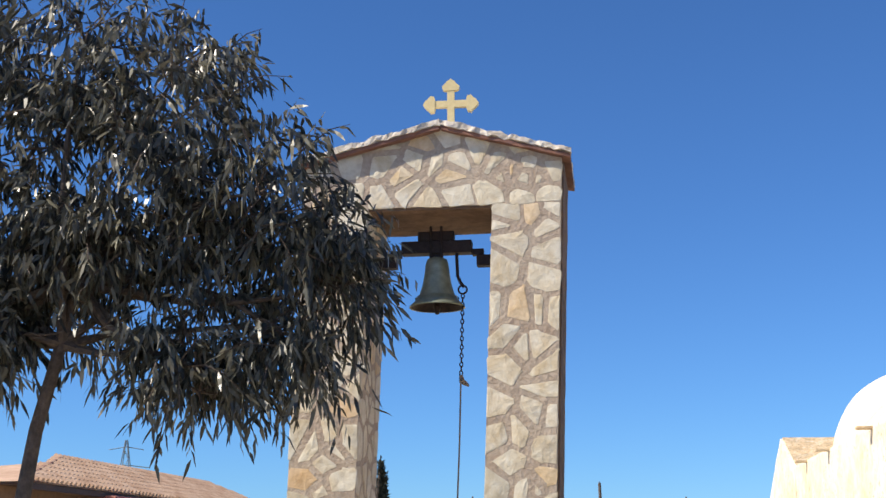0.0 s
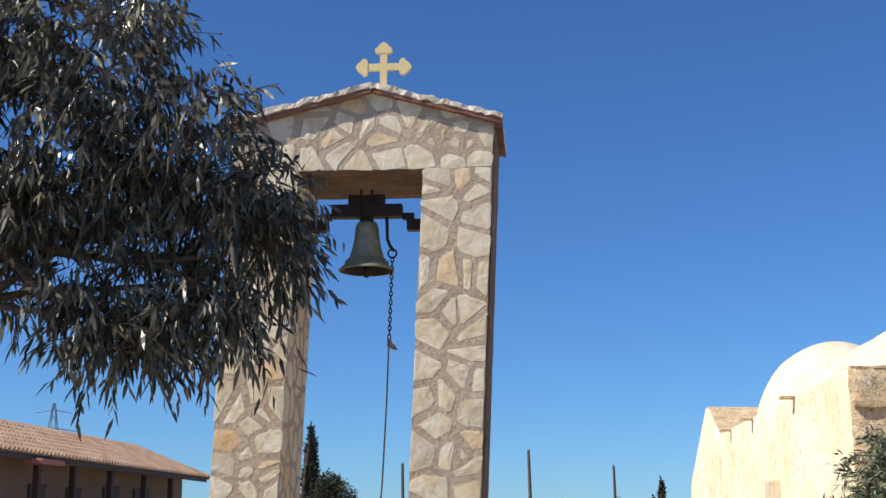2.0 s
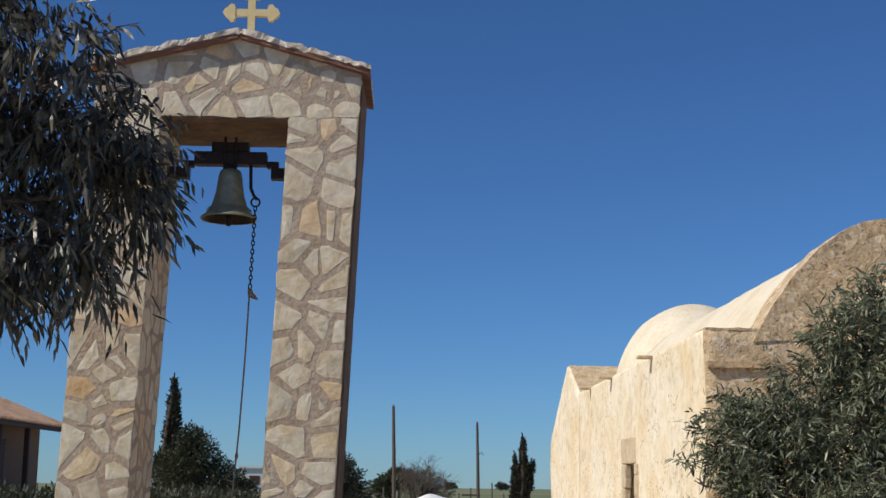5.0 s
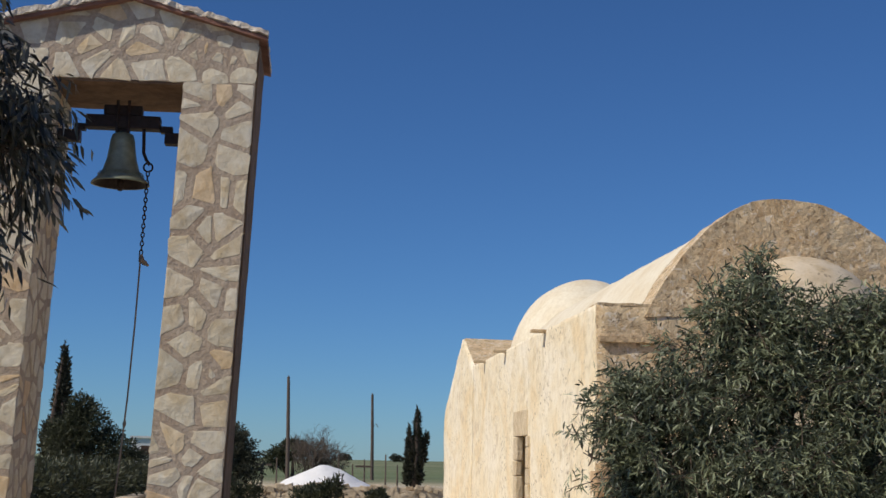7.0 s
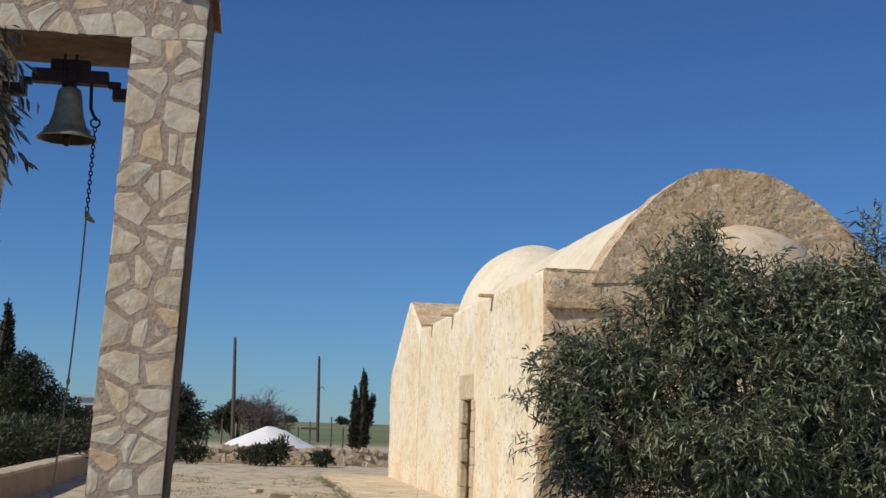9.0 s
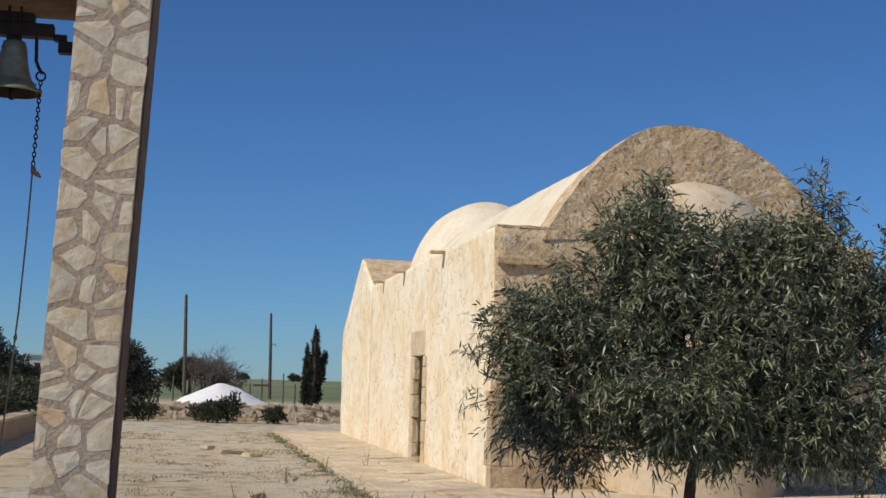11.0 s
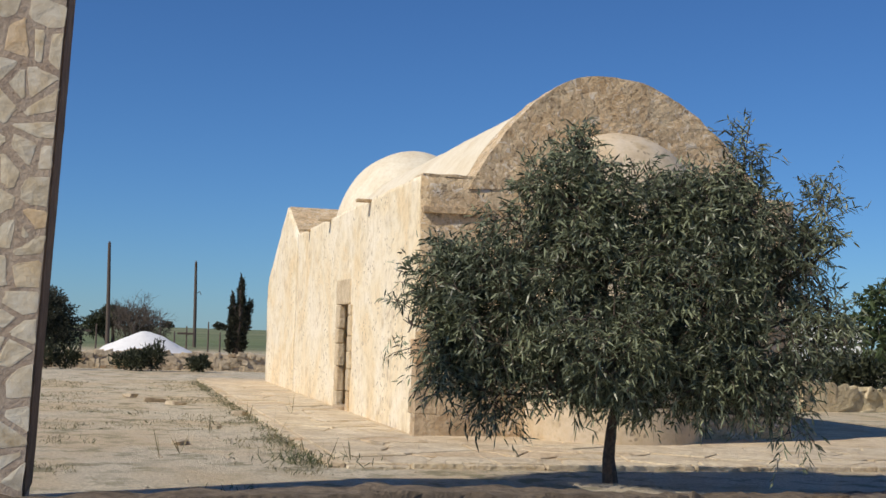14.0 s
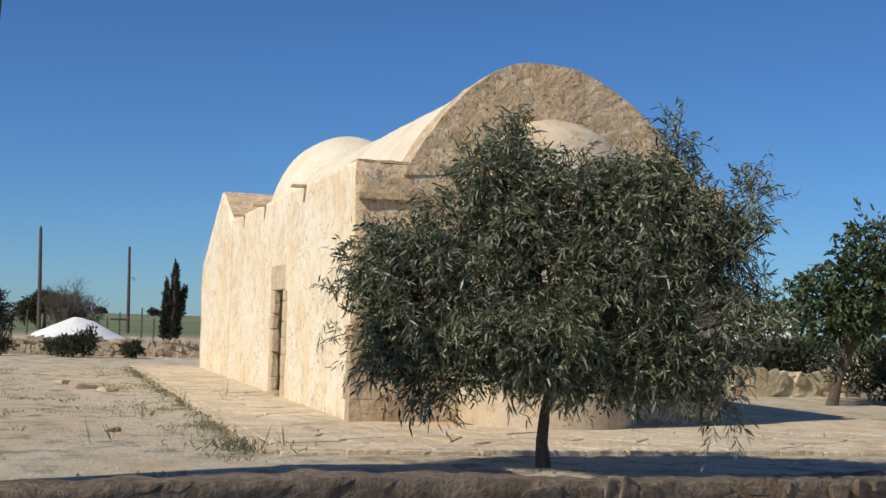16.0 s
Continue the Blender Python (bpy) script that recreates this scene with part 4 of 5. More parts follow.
def turned(lobes, az, nearer=0.0, k=1.0):
    c, s = math.cos(radians(az)), math.sin(radians(az))
    return [(x * k * c + (y - nearer) * s, -x * k * s + (y - nearer) * c, 1.4 + (z - 1.4) * k, a * k, b * 0.8 * k, e * k, d) for x, y, z, a, b, e, d in lobes]


build_tree("wattle_tree", (6.41, 11.73, 0.0), [(0, 0, -0.05), (-0.03, 0, 0.25), (-0.01, 0, 0.5), (0.03, 0, 0.75), (0.0, 0, 1.05)], 0.068, turned(WATTLE_LOBES, 28.7, 0.6, 0.955), M_WATTLE,
           "round grey-green wattle tree with narrow leaves before the chapel", "tree", 4, 780, 0.25, (0.1, 0.0165), 0.25, 0.15, 0.45)

# carob beside the boundary wall
build_tree("carob_tree", (18.1, 21.5, 0.0), [(0, 0, -0.05), (0.1, -0.05, 0.45), (0.28, -0.12, 0.95), (0.42, -0.2, 1.5)], 0.11,
           turned([(-0.2, 0, 2.0, 0.95, 1.0, 0.75, 0.8), (0.7, 0, 2.4, 1.3, 1.2, 1.1, 0.8), (1.0, 0, 3.3, 0.9, 0.9, 0.7, 0.8), (2.2, 0, 2.3, 1.2, 1.2, 1.1, 0.8), (0.3, 0, 1.9, 1.1, 1.0, 0.45, 0.8)], 40),
           M_CAROB, "green carob tree with a leaning trunk by the wall", "tree", 6, 150, 0.4, (0.16, 0.06), 0.2, 0.1, 0.2)


def build_clump(name, at, lobes, material, label, category, seed, count, leaf, up=0.3, kind="", trunk=0.0):
    """A bush or far tree: many small blades on lumpy lobes over a few stems."""
    rng = random.Random(seed)
    t = thing(name, Matrix.Translation(at), label, category, kind=kind)
    items, stems = [], bmesh.new()
    total = sum(l[3] * l[5] for l in lobes)
    for x, y, z, rx, ry, rz in lobes:
        for _ in range(int(count * rx * rz / total)):
            d = rand_dir(rng)
            k = rng.random() ** 0.4 * (0.82 + 0.35 * noise.noise(d * 2.5 + Vector((x, y, z))))
            p = Vector((x + d.x * rx * k, y + d.y * ry * k, max(0.02, z + d.z * rz * k)))
            dd = (d + rand_dir(rng) * 0.9 + Vector((0, 0, up))).normalized()
            s = dd.cross(rand_dir(rng))
            s = s.normalized() if s.length > 1e-3 else Vector((1, 0, 0))
            items.append((p, dd, s, leaf[0] * rng.uniform(0.5, 1.3), leaf[1] * rng.uniform(0.6, 1.3), 0.1))
        limb(stems, (0.0 if trunk else x * 0.7, 0.0 if trunk else y * 0.7, -0.05), (x, y, z + 0.3 * rz), max(trunk, 0.02), max(trunk, 0.02) * 0.4, rng, 0.06, 4, 6)
    part("stem", stems, M_BARK, t)["kind"] = "stuff"
    crown = part("foliage", leaf_mesh("foliage", items, material), None, t)
    crown["kind"] = "stuff"
    return t


def cypress_lobes(h, r, n=9):
    return [(0.12 * r * math.sin(i * 2.4), 0.1 * r * math.cos(i * 1.9), h * (0.12 + 0.82 * i / n), r * (1 - 0.82 * (i / n) ** 1.7), r * (1 - 0.82 * (i / n) ** 1.7), h * 0.11) for i in range(n + 1)]


build_clump("cypress", polar(12.1, 70), [(x + 0.14, y, z, rx, ry, rz) for x, y, z, rx, ry, rz in cypress_lobes(4.05, 0.36, 12)] + [(x * 0.8 - 0.3, y, z, rx, ry, rz) for x, y, z, rx, ry, rz in cypress_lobes(3.15, 0.27, 9)] + [(0.62, 0, 2.55, 0.13, 0.13, 0.5), (0.5, 0, 1.9, 0.16, 0.16, 0.9)], M_CYPRESS, "dark narrow cypress standing behind the boundary wall", "tree", 31, 9000, (0.2, 0.06), 1.2, trunk=0.12)
build_clump("cypress", polar(-2.6, 60), cypress_lobes(6.0, 0.62, 12) + [(0.5, 0, 2.4, 0.5, 0.5, 1.2), (-0.45, 0, 2.0, 0.45, 0.45, 1.2)], M_CYPRESS, "tall dark pointed cypress above the hedge", "tree", 32, 14000, (0.2, 0.06), 1.2, trunk=0.15)
build_clump("pine_tree", polar(-1.6, 56), [(0, 0, 2.5, 1.2, 1.2, 1.2), (1.0, 0, 1.6, 1.2, 1.2, 1.0), (-0.7, 0, 2.0, 1.1, 1.2, 1.2), (-0.2, 0, 3.3, 0.7, 0.7, 0.7), (1.9, 0, 1.1, 0.9, 0.9, 0.8)], M_HEDGE, "dark bushy tree beside the tall cypress", "tree", 33, 16000, (0.16, 0.05), 0.3, trunk=0.15)
build_clump("olive_tree", polar(4.3, 52), [(0, 0, 1.7, 1.2, 1.1, 0.9), (0.5, 0, 1.1, 1.0, 1.0, 0.8), (-0.7, 0, 1.4, 1.1, 1.0, 1.0), (0.0, 0, 2.3, 0.8, 0.8, 0.5)], M_CYPRESS, "dark rounded olive tree by the far wall", "tree", 34, 14000, (0.15, 0.045), 0.3, trunk=0.14)
build_clump("olive_tree", polar(6.9, 90), [(0, 0, 2.0, 1.4, 1.2, 0.8), (-1.0, 0, 1.4, 1.0, 1.0, 0.8)], M_HEDGE, "small olive tree far beyond the wall", "tree", 35, 2500, (0.3, 0.1), 0.3, trunk=0.14)


def build_bare_tree(at, h, seed):
    rng = random.Random(seed)
    t = thing("bare_tree", Matrix.Translation(at), "leafless grey-brown tree beyond the wall", "tree")
    bm = bmesh.new()

    def grow(a, d, ln, r, depth):
        b = a + d * ln
        limb(bm, a, b, r, r * 0.6, rng, 0.08, 2, 4)
        if depth:
            for _ in range(rng.randint(3, 4)):
                grow(a.lerp(b, rng.uniform(0.5, 1.0)), (d + rand_dir(rng) * 0.85 + Vector((0, 0, 0.15))).normalized(), ln * rng.uniform(0.6, 0.8), r * 0.5, depth - 1)
    for _ in range(3):
        grow(Vector((0, 0, -0.05)), (Vector((0, 0, 1)) + rand_dir(rng) * 0.45).normalized(), h * 0.36, 0.09, 4)
    part("branchwork", bm, M_POLE, t)["kind"] = "stuff"


build_bare_tree(polar(7.7, 86), 4.3, 2)
build_bare_tree(polar(8.1, 90), 3.9, 5)
build_clump("bare_bush", polar(7.9, 88), [(0, 0, 1.7, 1.5, 1.2, 1.3), (1.2, 0, 1.2, 1.2, 1.0, 0.9), (-0.6, 0, 1.3, 1.1, 1.0, 1.1)], M_TWIG, "leafless brown twiggy bush beyond the wall", "bush", 36, 5000, (0.26, 0.03), 0.5, trunk=0.06)

rng = random.Random(40)
for i, (az, d, w, h) in enumerate([(-3.6, 30, 1.5, 1.25), (-2.3, 33, 1.6, 1.3), (-1.2, 36, 1.6, 1.25), (-0.2, 39, 1.6, 1.2), (0.7, 42, 1.5, 1.1), (1.6, 46, 1.4, 1.0), (-5.2, 28, 1.5, 1.3), (-7.0, 26, 1.5, 1.3)]):
    tagged(build_clump("hedge_bush", polar(az, d), [(0, 0, h * 0.55, w, 1.0, h * 0.6), (w * 0.6, 0.2, h * 0.5, w * 0.6, 0.8, h * 0.6), (-w * 0.5, 0, h * 0.6, w * 0.6, 0.8, h * 0.55)], M_HEDGE, "dense green hedge bush behind the low parapet", "bush", 41 + i, 4500, (0.16, 0.04), 0.6), group="hedge bushes")
for i, (az, d, w, h) in enumerate([(7.6, 43.0, 0.55, 0.55), (8.7, 42.8, 0.5, 0.85), (8.1, 42.7, 0.5, 0.6), (10.6, 43.0, 0.4, 0.45), (5.2, 43.0, 0.6, 0.6), (4.2, 42.8, 0.7, 0.7)]):
    tagged(build_clump("wall_bush", polar(az, d), [(0, 0, h * 0.5, w, 0.4, h * 0.55), (w * 0.4, 0, h * 0.7, w * 0.4, 0.3, h * 0.5)], M_HEDGE, "small grey-green shrub at the foot of the far wall", "bush", 61 + i, 900, (0.16, 0.04), 0.8), group="shrubs along the far wall")
for i, (az, d) in enumerate([(37.0, 31.5), (38.5, 32), (41.5, 31), (43.5, 30), (45.0, 29)]):
    tagged(build_clump("wall_bush", polar(az, d), [(0, 0, 0.7, 1.2, 0.8, 0.7), (0.7, 0, 0.9, 0.7, 0.6, 0.5)], M_HEDGE, "scrubby bush behind the rough wall", "bush", 71 + i, 2200, (0.16, 0.05), 0.5), group="bushes behind the wall")
for i, (az, d, w) in enumerate([(11.2, 900, 7), (13.6, 860, 7), (9.0, 1000, 8), (15, 900, 7)]):
    tagged(build_clump("far_tree", polar(az, d), [(0, 0, 3.0, w * 0.6, 4, 2.6), (w * 0.4, 0, 2.4, w * 0.4, 4, 2.0)], M_CYPRESS, "dark tree far out in the fields", "tree", 81 + i, 500, (1.6, 0.8), 0.2, trunk=0.3), group="trees in the fields")


def build_weeds():
    """Dry stalks and small green tufts on the gravel."""
    rng = random.Random(50)
    dry, green = [], []
    for _ in range(3000):
        x, y = rng.uniform(0.5, 6.0), 11.4 + 24 * rng.random() ** 1.5
        edge = rng.random() < 0.11
        if edge:
            v = rng.uniform(-4.2, 17)
            p = CHAPEL @ Vector((-1.82 - abs(rng.gauss(0, 0.12)), v, 0))
            x, y = p.x, p.y
        elif noise.noise(Vector((x * 0.6, y * 0.45, 9))) < 0.05 or (CHAPEL.inverted() @ Vector((x, y, 0))).x > -1.9:
            continue
        z = 0.01
        for _ in range(rng.randint(4, 11) if edge else rng.randint(2, 7)):
            d = (Vector((0, 0, 1)) + rand_dir(rng) * 0.75).normalized()
            d.z = abs(d.z)
            s = d.cross(rand_dir(rng)).normalized()
            q = Vector((x + rng.gauss(0, 0.07), y + rng.gauss(0, 0.07), z))
            (green if rng.random() < (0.55 if edge else 0.25) else dry).append((q, d, s, rng.uniform(0.025, 0.1), rng.uniform(0.006, 0.013), 0.2))
    for az, d, h in ((13.0, 20.0, 0.45), (14.2, 16.0, 0.5), (11.5, 18.0, 0.4), (16.6, 14.0, 0.42), (15.6, 15.2, 0.35), (10.4, 15.0, 0.3), (9.6, 14.4, 0.35), (17.6, 14.3, 0.32), (14.8, 22.0, 0.4)):
        p = Vector(polar(az, d))
        for _ in range(4):
            dd = (Vector((rng.uniform(-0.5, 0.2), 0, 1)) + rand_dir(rng) * 0.3).normalized()
            dry.append((p, dd, dd.cross(rand_dir(rng)).normalized(), h * rng.uniform(0.6, 1.2), 0.012, 0.05))
    p0 = CHAPEL @ Vector((-1.95, -3.6, 0))
    for _ in range(170):
        d = (Vector((0, 0, 1)) + rand_dir(rng) * 0.8).normalized()
        green.append((p0 + Vector((rng.gauss(0, 0.28), rng.gauss(0, 0.3), 0.01)), Vector((d.x, d.y, abs(d.z))), d.cross(rand_dir(rng)).normalized(), rng.uniform(0.06, 0.2), 0.012, 0.25))
    tagged(part("dry_weeds", leaf_mesh("dry_weeds", dry, M_DRY), None), "dry straw-coloured weed stalks on the gravel", "weeds", kind="stuff")
    tagged(part("green_weeds", leaf_mesh("green_weeds", green, M_WEED), None), "low green weeds along the pavement edge", "weeds", kind="stuff")
    # loose pebbles
    bm = bmesh.new()
    for _ in range(420):
        x, y = rng.uniform(0.8, 9.0), rng.uniform(11.2, 24)
        r = rng.uniform(0.008, 0.024) * (2.2 if rng.random() < 0.04 else 1)
        c = Vector((x, y, ground_height(x, y) + r * 0.3))
        vs = [bm.verts.new(c + Vector((r * sx * rng.uniform(0.7, 1.4), r * sy * rng.uniform(0.7, 1.4), r * sz * 0.7))) for sx, sy, sz in ((1, 0, 0), (0, 1, 0), (-1, 0, 0), (0, -1, 0), (0, 0, 1))]
        for i in range(4):
            bm.faces.new((vs[i], vs[(i + 1) % 4], vs[4]))
    tagged(part("pebbles", bm, M_WALLSTONE), "scattered pale pebbles on the gravel", "pebbles", kind="stuff")


build_weeds()


# ---------------------------------------------------------------- stone walls
def rock_mesh(name, rng, material):
    """An angular broken block with blunted edges, about one unit in radius."""
    bm = box_bm(-1, 1, -1, 1, -1, 1)
    off = rand_dir(rng) * 9
    for v in bm.verts:
        v.co += Vector([rng.uniform(-0.32, 0.32) for _ in range(3)])
    bmesh.ops.bevel(bm, geom=list(bm.edges), offset=0.2, segments=1, affect="EDGES", profile=0.5)
    for v in bm.verts:
        v.co += 0.1 * noise.noise_vector(v.co * 1.6 + off)
    bm.normal_update()
    me = bpy.data.meshes.new(name)
    bm.to_mesh(me)
    bm.free()
    me.materials.append(material)
    return me


ROCK_RNG = random.Random(90)
BANK_ROCKS = [rock_mesh("bank_stone_shaded", ROCK_RNG, M_BANK) for _ in range(8)]
ROCKS = [rock_mesh("wall_stone", ROCK_RNG, M_WALLSTONE) for _ in range(8)]
PALE_ROCKS = [rock_mesh("pale_stone", ROCK_RNG, M_PALE) for _ in range(8)]


def rubble_wall(name, a, b, height_at, thick, size, label, seed, limit=300, sides=(-1,), kind="structure", material=None, rocks=None, start=0.0, bulge=0.05, capped=True):
    """A low dry-stone wall from a to b: a rough core with stones set in its face and on its top."""
    rng = random.Random(seed)
    a, b = Vector(a), Vector(b)
    d = (b - a)
    ln = d.length
    d.normalize()
    nrm = Vector((-d.y, d.x, 0))
    m = Matrix(((d.x, nrm.x, 0, a.x), (d.y, nrm.y, 0, a.y), (0, 0, 1, a.z), (0, 0, 0, 1)))
    n = max(4, int(ln / 0.5))
    bm = bmesh.new()
    rows = []
    for i in range(n + 1):
        x = ln * i / n
        h = height_at(x)
        rows.append([bm.verts.new((x, y, z)) for y, z in ((-thick / 2, -0.4), (-thick / 2 + 0.02, h - 0.03), (thick / 2 - 0.02, h - 0.03), (thick / 2, -0.4))])
    for p, q in zip(rows, rows[1:]):
        for k in range(3):
            bm.faces.new((p[k], q[k], q[k + 1], p[k + 1]))
    bm.faces.new(rows[0])
    bm.faces.new(rows[-1][::-1])
    bmesh.ops.recalc_face_normals(bm, faces=bm.faces)
    roughen(bm, 0.15 if ln < 25 else 0.3, 0.04, 4.6, seed)
    core = part(name, bm, material or M_WALLSTONE, smooth=True)
    core.matrix_world = m
    tagged(core, label, "wall", kind=kind)
    spots = []
    for side in sides:
        x = start
        while x < ln:
            w = size * rng.uniform(0.6, 1.5)
            h = height_at(x)
            z = -0.3
            while z < h - 0.02:
                hh = size * rng.uniform(0.45, 0.9)
                spots.append((x + rng.uniform(-0.3, 0.3) * w, side * thick / 2, min(z + hh / 2, h - hh * (0.3 if capped else 0.62)), w * 0.5, bulge, hh * 0.5))
                z += hh
            x += w
    x = start
    while capped and x < ln:
        w = size * rng.uniform(0.8, 1.7)
        spots.append((x, rng.uniform(-0.25, 0.25) * thick, height_at(x) - 0.03, w * 0.55, thick * rng.uniform(0.3, 0.5), size * rng.uniform(0.08, 0.14)))
        x += w * rng.uniform(1.0, 2.2)
    spots = [(x, y, z, sx * k, sy, sz * k) for x, y, z, sx, sy, sz in spots if rng.random() < 0.72 for k in (rng.uniform(0.55, 1.35),)]
    rng.shuffle(spots)
    for x, y, z, sx, sy, sz in spots[:limit]:
        o = part("wall_stone", (rocks or ROCKS)[rng.randrange(8)], None, core)
        o.matrix_local = pose(x, y, z, rng.uniform(-8, 8), rng.uniform(-20, 20) if abs(y) > thick * 0.4 else rng.uniform(-5, 5), rng.uniform(-14, 14)) @ Matrix.Diagonal((sx, sy, sz, 1))
    return core


def front_height(x):
    k = min(max((x - 6.5) / 4.0, 0.0), 1.0)
    return 0.25 - 0.19 * k + 0.05 * noise.noise(Vector((x * 1.1, 0, 0)))


# front wall's shade is partly in its darkened stone colour
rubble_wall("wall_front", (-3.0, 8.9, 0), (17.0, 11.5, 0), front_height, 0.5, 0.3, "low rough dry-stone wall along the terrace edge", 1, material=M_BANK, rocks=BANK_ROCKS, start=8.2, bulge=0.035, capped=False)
rubble_wall("wall_far", (0.4, 44.9, 0), (14.0, 43.2, 0), lambda x: 0.56 + 0.05 * noise.noise(Vector((x, 5, 0))), 0.45, 0.25, "low tan stone boundary wall before the fields", 2, 260)
rubble_wall("wall_east", (15.2, 24.6, 0), (36.0, 25.0, 0), lambda x: 0.5 + 0.1 * noise.noise(Vector((x * 0.6, 8, 0))), 0.6, 0.55, "rough broken wall of pale boulders", 3, 150, material=M_PALE, rocks=PALE_ROCKS)


def build_parapet():
    bm = roughen(box_bm(-0.17, 0.17, 0, 24, -0.1, 0.42), 0.5, 0.012, 1.2)
    ob = part("wall_parapet", bm, M_PARAPET)
    ob.matrix_world = pose(-1.6, 17.0, 0) @ TURN
    tagged(ob, "low rendered garden parapet with flat coping", "wall", kind="structure")
    cop = part("coping", roughen(box_bm(-0.2, 0.2, -0.05, 24.05, 0.423, 0.48, 0.012), 0.5, 0.008, 2.0), M_WALLSTONE, ob)


build_parapet()

# ---------------------------------------------------------------- mound, poles, fence, pylon


def build_mound():
    bm = bmesh.new()
    rings = []
    for j in range(15):
        r = j / 14
        h = 1.22 * max(0.0, 1 - r ** 1.25) if r > 0.08 else 1.18
        ring = []
        for k in range(48):
            a = 2 * math.pi * k / 48
            p = Vector((2.55 * r * math.cos(a), 1.9 * r * math.sin(a), h))
            p += Vector((0, 0, 0.1 * noise.noise(p * 1.3) * (1 - r))) + 0.03 * noise.noise_vector(p * 4)
            ring.append(bm.verts.new(p))
        rings.append(ring)
    for p, q in zip(rings, rings[1:]):
        for k in range(48):
            bm.faces.new((p[k], q[k], q[(k + 1) % 48], p[(k + 1) % 48]))
    bm.faces.new(rings[0])
    ob = part("lime_mound", bm, M_SALT, smooth=True)
    ob.matrix_world = Matrix.Translation(polar(8.35, 50, 0.0))
    tagged(ob, "white heap of lime behind the boundary wall", "heap")


build_mound()

for k, (az, d, s) in enumerate([(9.0, 25.5, 0.13), (9.9, 24.6, 0.1), (12.6, 22.0, 0.12), (8.0, 27.0, 0.1), (11.6, 19.0, 0.07), (15.2, 17.0, 0.06), (10.3, 16.4, 0.07)]):
    o = part("loose_stone", ROCKS[k % 8], None)
    o.matrix_world = pose(*polar(az, d, 0.02), 0, 4, 37 * k) @ Matrix.Diagonal((s * 1.5, s, s * 0.4, 1))
    tagged(o, "loose pale flat stone lying on the gravel", "stone", "loose stones on the gravel")


def build_pole(az, d, h, lean_deg, arm):
    t = thing("utility_pole", Matrix.Translation(polar(az, d, -0.05)) @ pose(0, 0, 0, 0, lean_deg, 0), "bare brown wooden utility pole in the field", "pole", "poles in the field")
    part("shaft", add_tube(bmesh.new(), [(0, 0, 0), (0.01, 0, h * 0.5), (0, 0, h)], [0.13, 0.115, 0.09], 10), M_POLE, t)
    part("bracket", box_bm(-0.05, 0.05, -0.05, 0.05, h + 0.002, h + 0.1, 0.01), M_STEEL, t)
    if arm:
        part("lamp_arm", add_tube(bmesh.new(), [(0.08, 0, h * 0.63), (0.3, 0, h * 0.66), (0.42, 0, h * 0.62)], 0.03, 6), M_STEEL, t)


build_pole(6.75, 80, 6.25, -1.4, False)
build_pole(10.3, 96, 6.1, -1.2, True)
build_pole(1.32, 88, 5.85, -0.8, False)
for i, az in enumerate([5.7, 6.3, 8.9, 9.5, 10.0, 10.9, 11.4]):
    t = thing("fence_post", Matrix.Translation(polar(az, 66, -0.05)), "weathered wooden fence post beyond the wall", "post", "field fence")
    part("shaft", add_tube(bmesh.new(), [(0, 0, 0), (0.01, 0, 0.7), (0.0, 0, 1.25 + 0.25 * (i % 3))], [0.045, 0.042, 0.035], 7), M_POLE, t)
    if i in (0, 4):
        part("cross_bar", box_bm(-0.45, 0.45, -0.065, -0.055, 1.1, 1.2, 0.0), M_POLE, t)


def build_pylon():
    d = 330
    t = thing("power_pylon", Matrix.Translation(polar(-13.3, d, -2.0)), "grey steel lattice power pylon on the horizon", "pylon")
    h, w = 33.2, 2.4
    legs = []
    for sx in (-1, 1):
        for sy in (-1, 1):
            legs.append(((sx * w, sy * w), part("leg", add_tube(bmesh.new(), [(sx * w, sy * w, 0), (sx * w * 0.75, sy * w * 0.75, h * 0.6), (sx * 0.2, sy * 0.2, h)], 0.13, 5), M_STEEL, t)))
    br = bmesh.new()
    n = 14
    for i in range(n):
        z0, z1 = h * i / n, h * (i + 1) / n
        w0 = w * (1 - 0.25 * z0 / (h * 0.6)) if z0 < h * 0.6 else w * 0.75 * (1 - (z0 - h * 0.6) / (h * 0.4)) + 0.2
        w1 = w * (1 - 0.25 * z1 / (h * 0.6)) if z1 < h * 0.6 else w * 0.75 * (1 - (z1 - h * 0.6) / (h * 0.4)) + 0.2
        s = 1 if i % 2 else -1
        for y in (-1, 1):
            add_tube(br, [(-s * w0, y * w0, z0), (s * w1, y * w1, z1)], 0.06, 4)
    part("bracing", br, M_STEEL, t)
    for z, l in ((h * 0.8, 6.0), (h * 0.93, 4.2)):
        part("cross_arm", add_tube(bmesh.new(), [(-l, 0, z), (0, 0, z + 0.7), (l, 0, z)], 0.11, 5), M_STEEL, t)


build_pylon()

# ---------------------------------------------------------------- the house with the tiled roof
HOUSE_NEAR = (-12.9, 37.0)
HOUSE = pose(HOUSE_NEAR[0], HOUSE_NEAR[1], 0, 0, 0, -9.6)


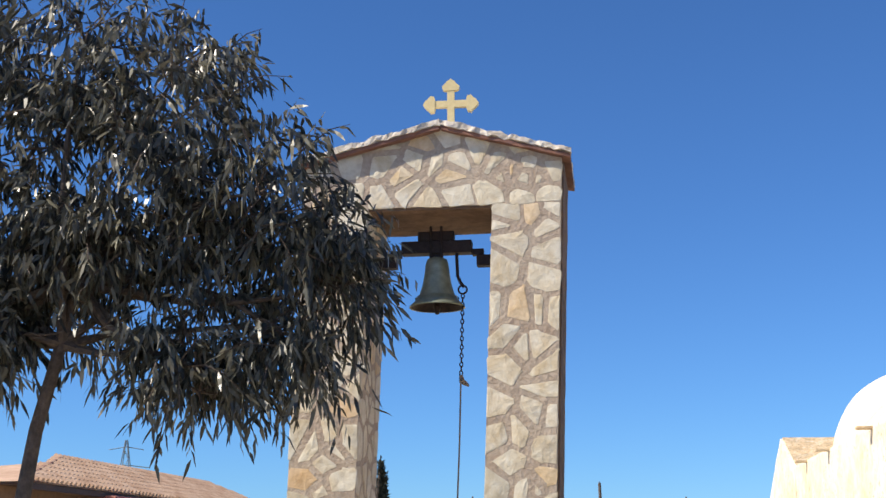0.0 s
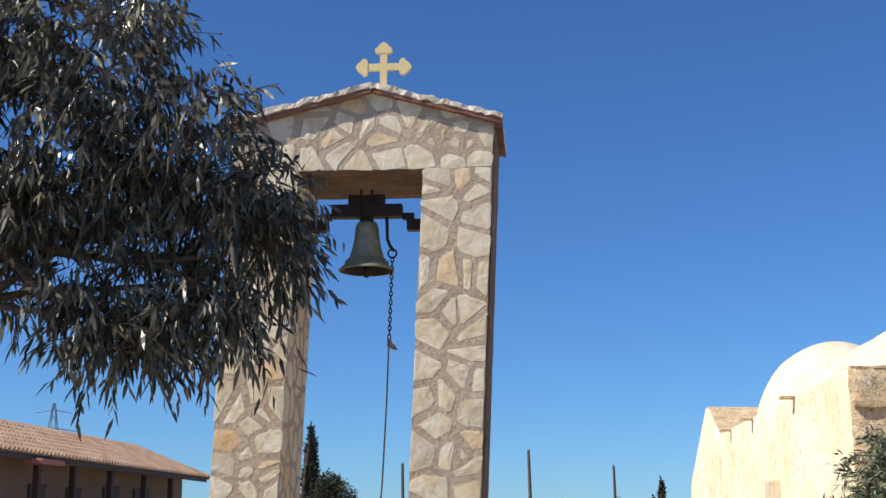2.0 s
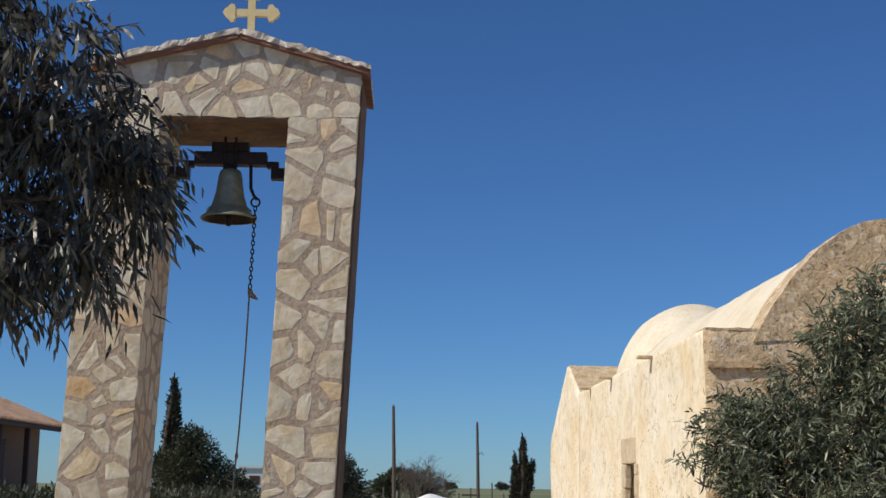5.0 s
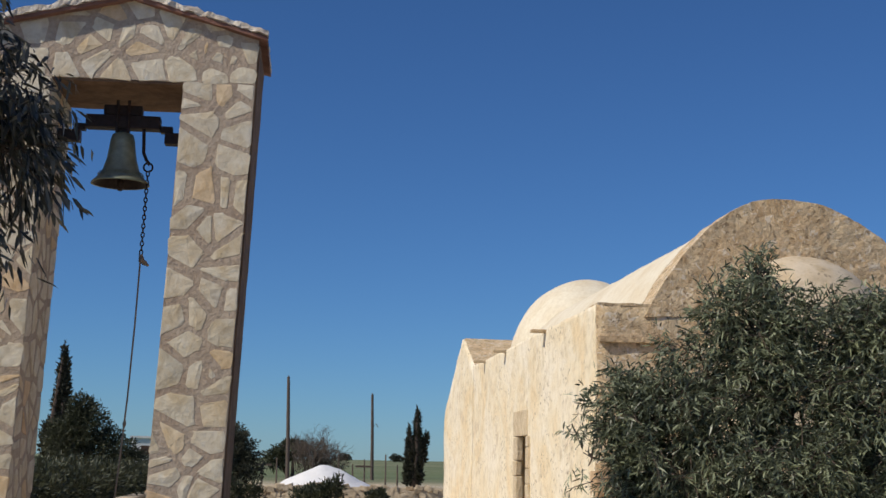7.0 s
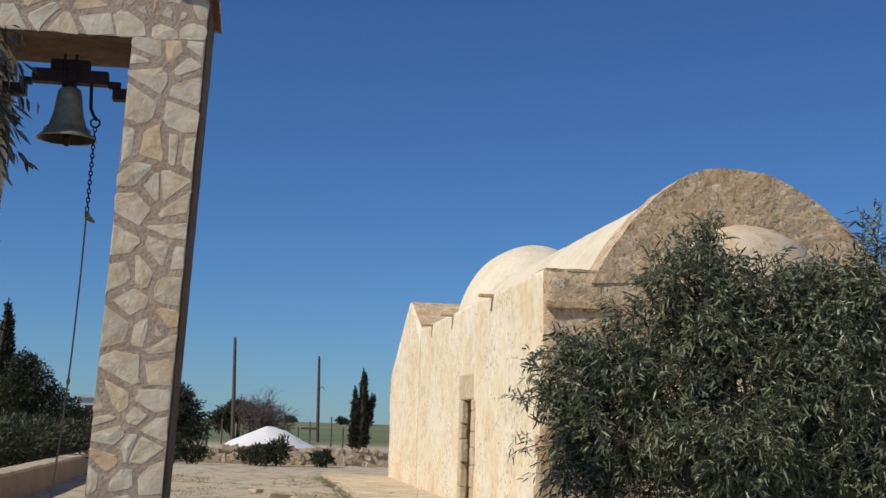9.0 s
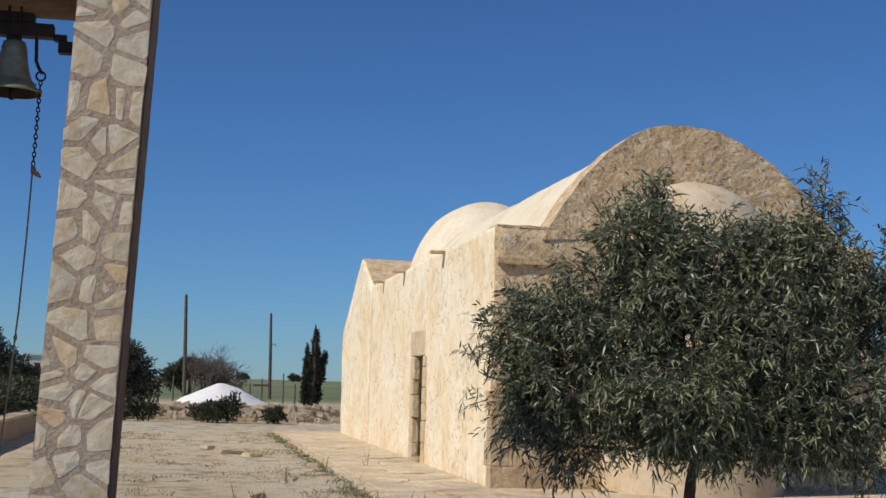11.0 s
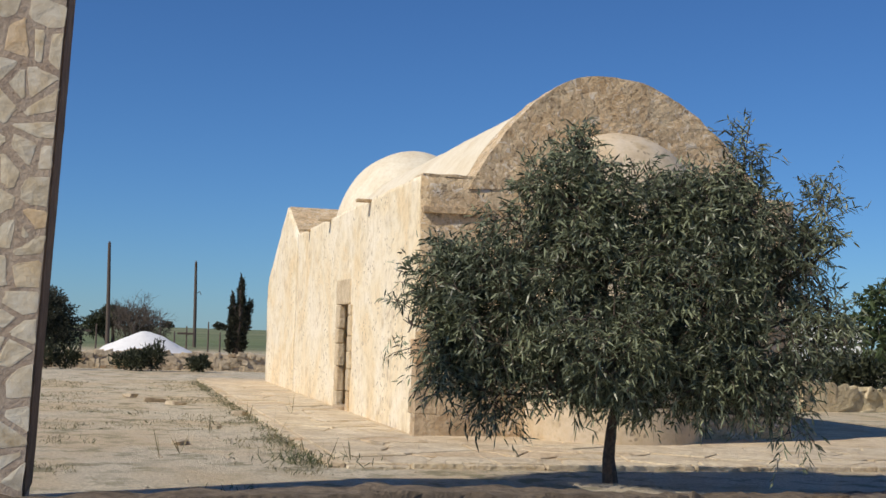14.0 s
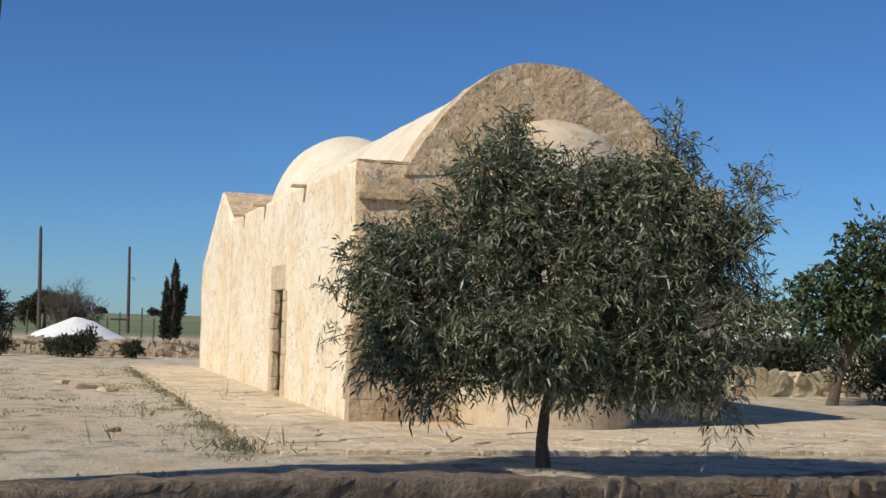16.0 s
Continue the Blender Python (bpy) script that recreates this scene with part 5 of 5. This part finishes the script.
def build_house():
    """Long house, its eaves side facing the tower; local y runs along it, x away from it is negative."""
    t = thing("house", HOUSE, "low rendered house with a hipped red clay tile roof", "house")
    L, E, RW, RZ = 29.5, 4.0, 2.3, 5.17
    N, R0, R1 = 3.0, 10.2, 25.8
    far_wall = 28.9
    part("wall", box_bm(-8.0, -1.1, N + 0.6, far_wall, -0.1, E - 0.05), M_HOUSE, t, "rendered wall with the shade of the eaves put into its dark brown")
    # roof body
    bm = bmesh.new()
    v = [bm.verts.new(p) for p in ((0, N, E), (0, L, E), (-RW, R1, RZ), (-RW, R0, RZ), (-2 * RW - 4, L, E), (-2 * RW - 4, N, E))]
    for f in ((0, 1, 2, 3), (1, 4, 2), (4, 5, 3, 2), (5, 0, 3), (0, 5, 4, 1)):
        bm.faces.new([v[i] for i in f])
    bmesh.ops.recalc_face_normals(bm, faces=bm.faces)
    roof = part("roof", bm, M_ROOFTILE, t, "red clay pantile roof")
    # pantile rolls down the visible slope, each course one tile long
    slope = math.hypot(RW, RZ - E)
    dirv = Vector((-RW, 0, RZ - E)).normalized()
    nrm = Vector((RZ - E, 0, RW)).normalized()
    tile = bmesh.new()
    rows = [[tile.verts.new(Vector((0, 0.105 * math.cos(a), 0)) + dirv * (s * 0.42) + nrm * (0.13 * math.sin(a) + 0.02 * (1 - s))) for a in [math.pi * i / 6 for i in range(7)]] for s in (0, 1)]
    for i in range(6):
        tile.faces.new((rows[0][i], rows[0][i + 1], rows[1][i + 1], rows[1][i]))
    tile.faces.new(rows[0])
    me = bpy.data.meshes.new("roof_tile")
    tile.to_mesh(me)
    tile.free()
    me.materials.append(M_ROOFTILE)
    base_v = [Vector(q.co) for q in me.vertices]
    base_f = [tuple(p.vertices) for p in me.polygons]
    spots = []
    y = N + 0.3
    while y < L - 0.1:
        reach = slope * min(1.0, (L - y) / (L - R1), (y - N) / (R0 - N))
        k = 0
        while k * 0.4 < reach - 0.05:
            spots.append((y, k * 0.4))
            k += 1
        y += 0.33
    near = [s for s in spots if s[1] == 0.0][:110]
    for y, s in near:
        o = part("roof_tile", me, None, roof)
        o.location = Vector((0.06, y, E + 0.02)) + dirv * s
    vs, fs = [], []
    chosen = set(near)
    for y, s in spots:
        if (y, s) in chosen:
            continue
        off = Vector((0.06, y, E + 0.02)) + dirv * s
        b = len(vs)
        vs += [tuple(p + off) for p in base_v]
        fs += [tuple(b + i for i in f) for f in base_f]
    rest = bpy.data.meshes.new("roof_tiles")
    rest.from_pydata(vs, [], fs)
    rest.materials.append(M_ROOFTILE)
    o = part("roof_tiles", rest, None, roof)
    o["kind"] = "stuff"
    for a, b in (((-RW, R0, RZ), (-RW, R1, RZ)), ((-RW, R1, RZ), (0.0, L, E)), ((-RW, R0, RZ), (0.0, N, E))):
        a, b = Vector(a), Vector(b)
        m = int((b - a).length / 0.4)
        bm = bmesh.new()
        for i in range(m):
            add_tube(bm, [a.lerp(b, i / m) + Vector((0, 0, 0.05)), a.lerp(b, (i + 1.05) / m) + Vector((0, 0, 0.03))], [0.13, 0.11], 8)
        part("ridge_cap", bm, M_RIDGE, roof, "dark red ridge tiles")
    part("fascia", box_bm(-0.1, -0.04, N + 0.05, L - 0.1, E - 0.2, E - 0.02), M_WOOD, t, "dark wooden fascia")
    part("soffit", box_bm(-1.1, -0.11, N + 0.05, L - 0.1, E - 0.07, E - 0.03), M_WOOD, t)
    # porch posts, openings
    for y in (10.0, 13.2, 17.0, 21.0, 24.6):
        part("porch_post", box_bm(-0.42, -0.2, y, y + 0.22, -0.1, E - 0.2, 0.01), M_WOOD, t, "dark wooden porch post")
    for y0, y1, z0, z1, nm in ((4.4, 5.8, 1.0, 3.1, "window"), (6.6, 8.0, 1.0, 3.1, "window"), (11.2, 12.6, 0.0, 3.0, "door"), (14.6, 16.0, 0.0, 3.0, "door"), (18.4, 20.2, 1.3, 3.2, "window"), (22.0, 24.0, 1.3, 3.2, "window")):
        w = part(nm, box_bm(-1.097, -1.05, y0, y1, z0, z1), M_WOOD, t, "dark " + nm + " with wooden shutters")
        part("frame", box_bm(-1.048, -1.02, y0 - 0.06, y1 + 0.06, z1 + 0.003, z1 + 0.1), M_WOOD, w)
        for yy in (y0 + 0.05, (y0 + y1) / 2 + 0.02):
            part("shutter", box_bm(-1.048, -1.02, yy, yy + (y1 - y0) / 2 - 0.07, z0 + 0.05, z1 - 0.05, 0.008), M_WOOD, w)
    part("awning", box_bm(-0.3, 0.35, 8.9, 10.9, E - 0.33, E - 0.14, 0.03), M_CANOPY, t, "short red canopy under the eaves")


build_house()


def build_far_house(az, d, w, h, label):
    t = thing("far_house", Matrix.Translation(polar(az, d)) @ pose(0, 0, 0, 0, 0, -az), label, "house", "far white houses")
    part("wall", box_bm(-w / 2, w / 2, 0, 8, -0.1, h), M_WHITE, t)
    part("roof", box_bm(-w / 2 - 0.2, w / 2 + 0.2, -0.2, 8.2, h + 0.003, h + 0.25), M_WHITE, t)
    for x in (-w * 0.28, w * 0.2):
        part("window", box_bm(x, x + 1.2, -0.04, -0.004, h * 0.45, h * 0.75), M_WOOD, t)


build_far_house(1.1, 160, 5, 3.4, "small white flat-roofed house beyond the hedge")
build_far_house(36.6, 150, 9, 3.6, "low white building far behind the trees")
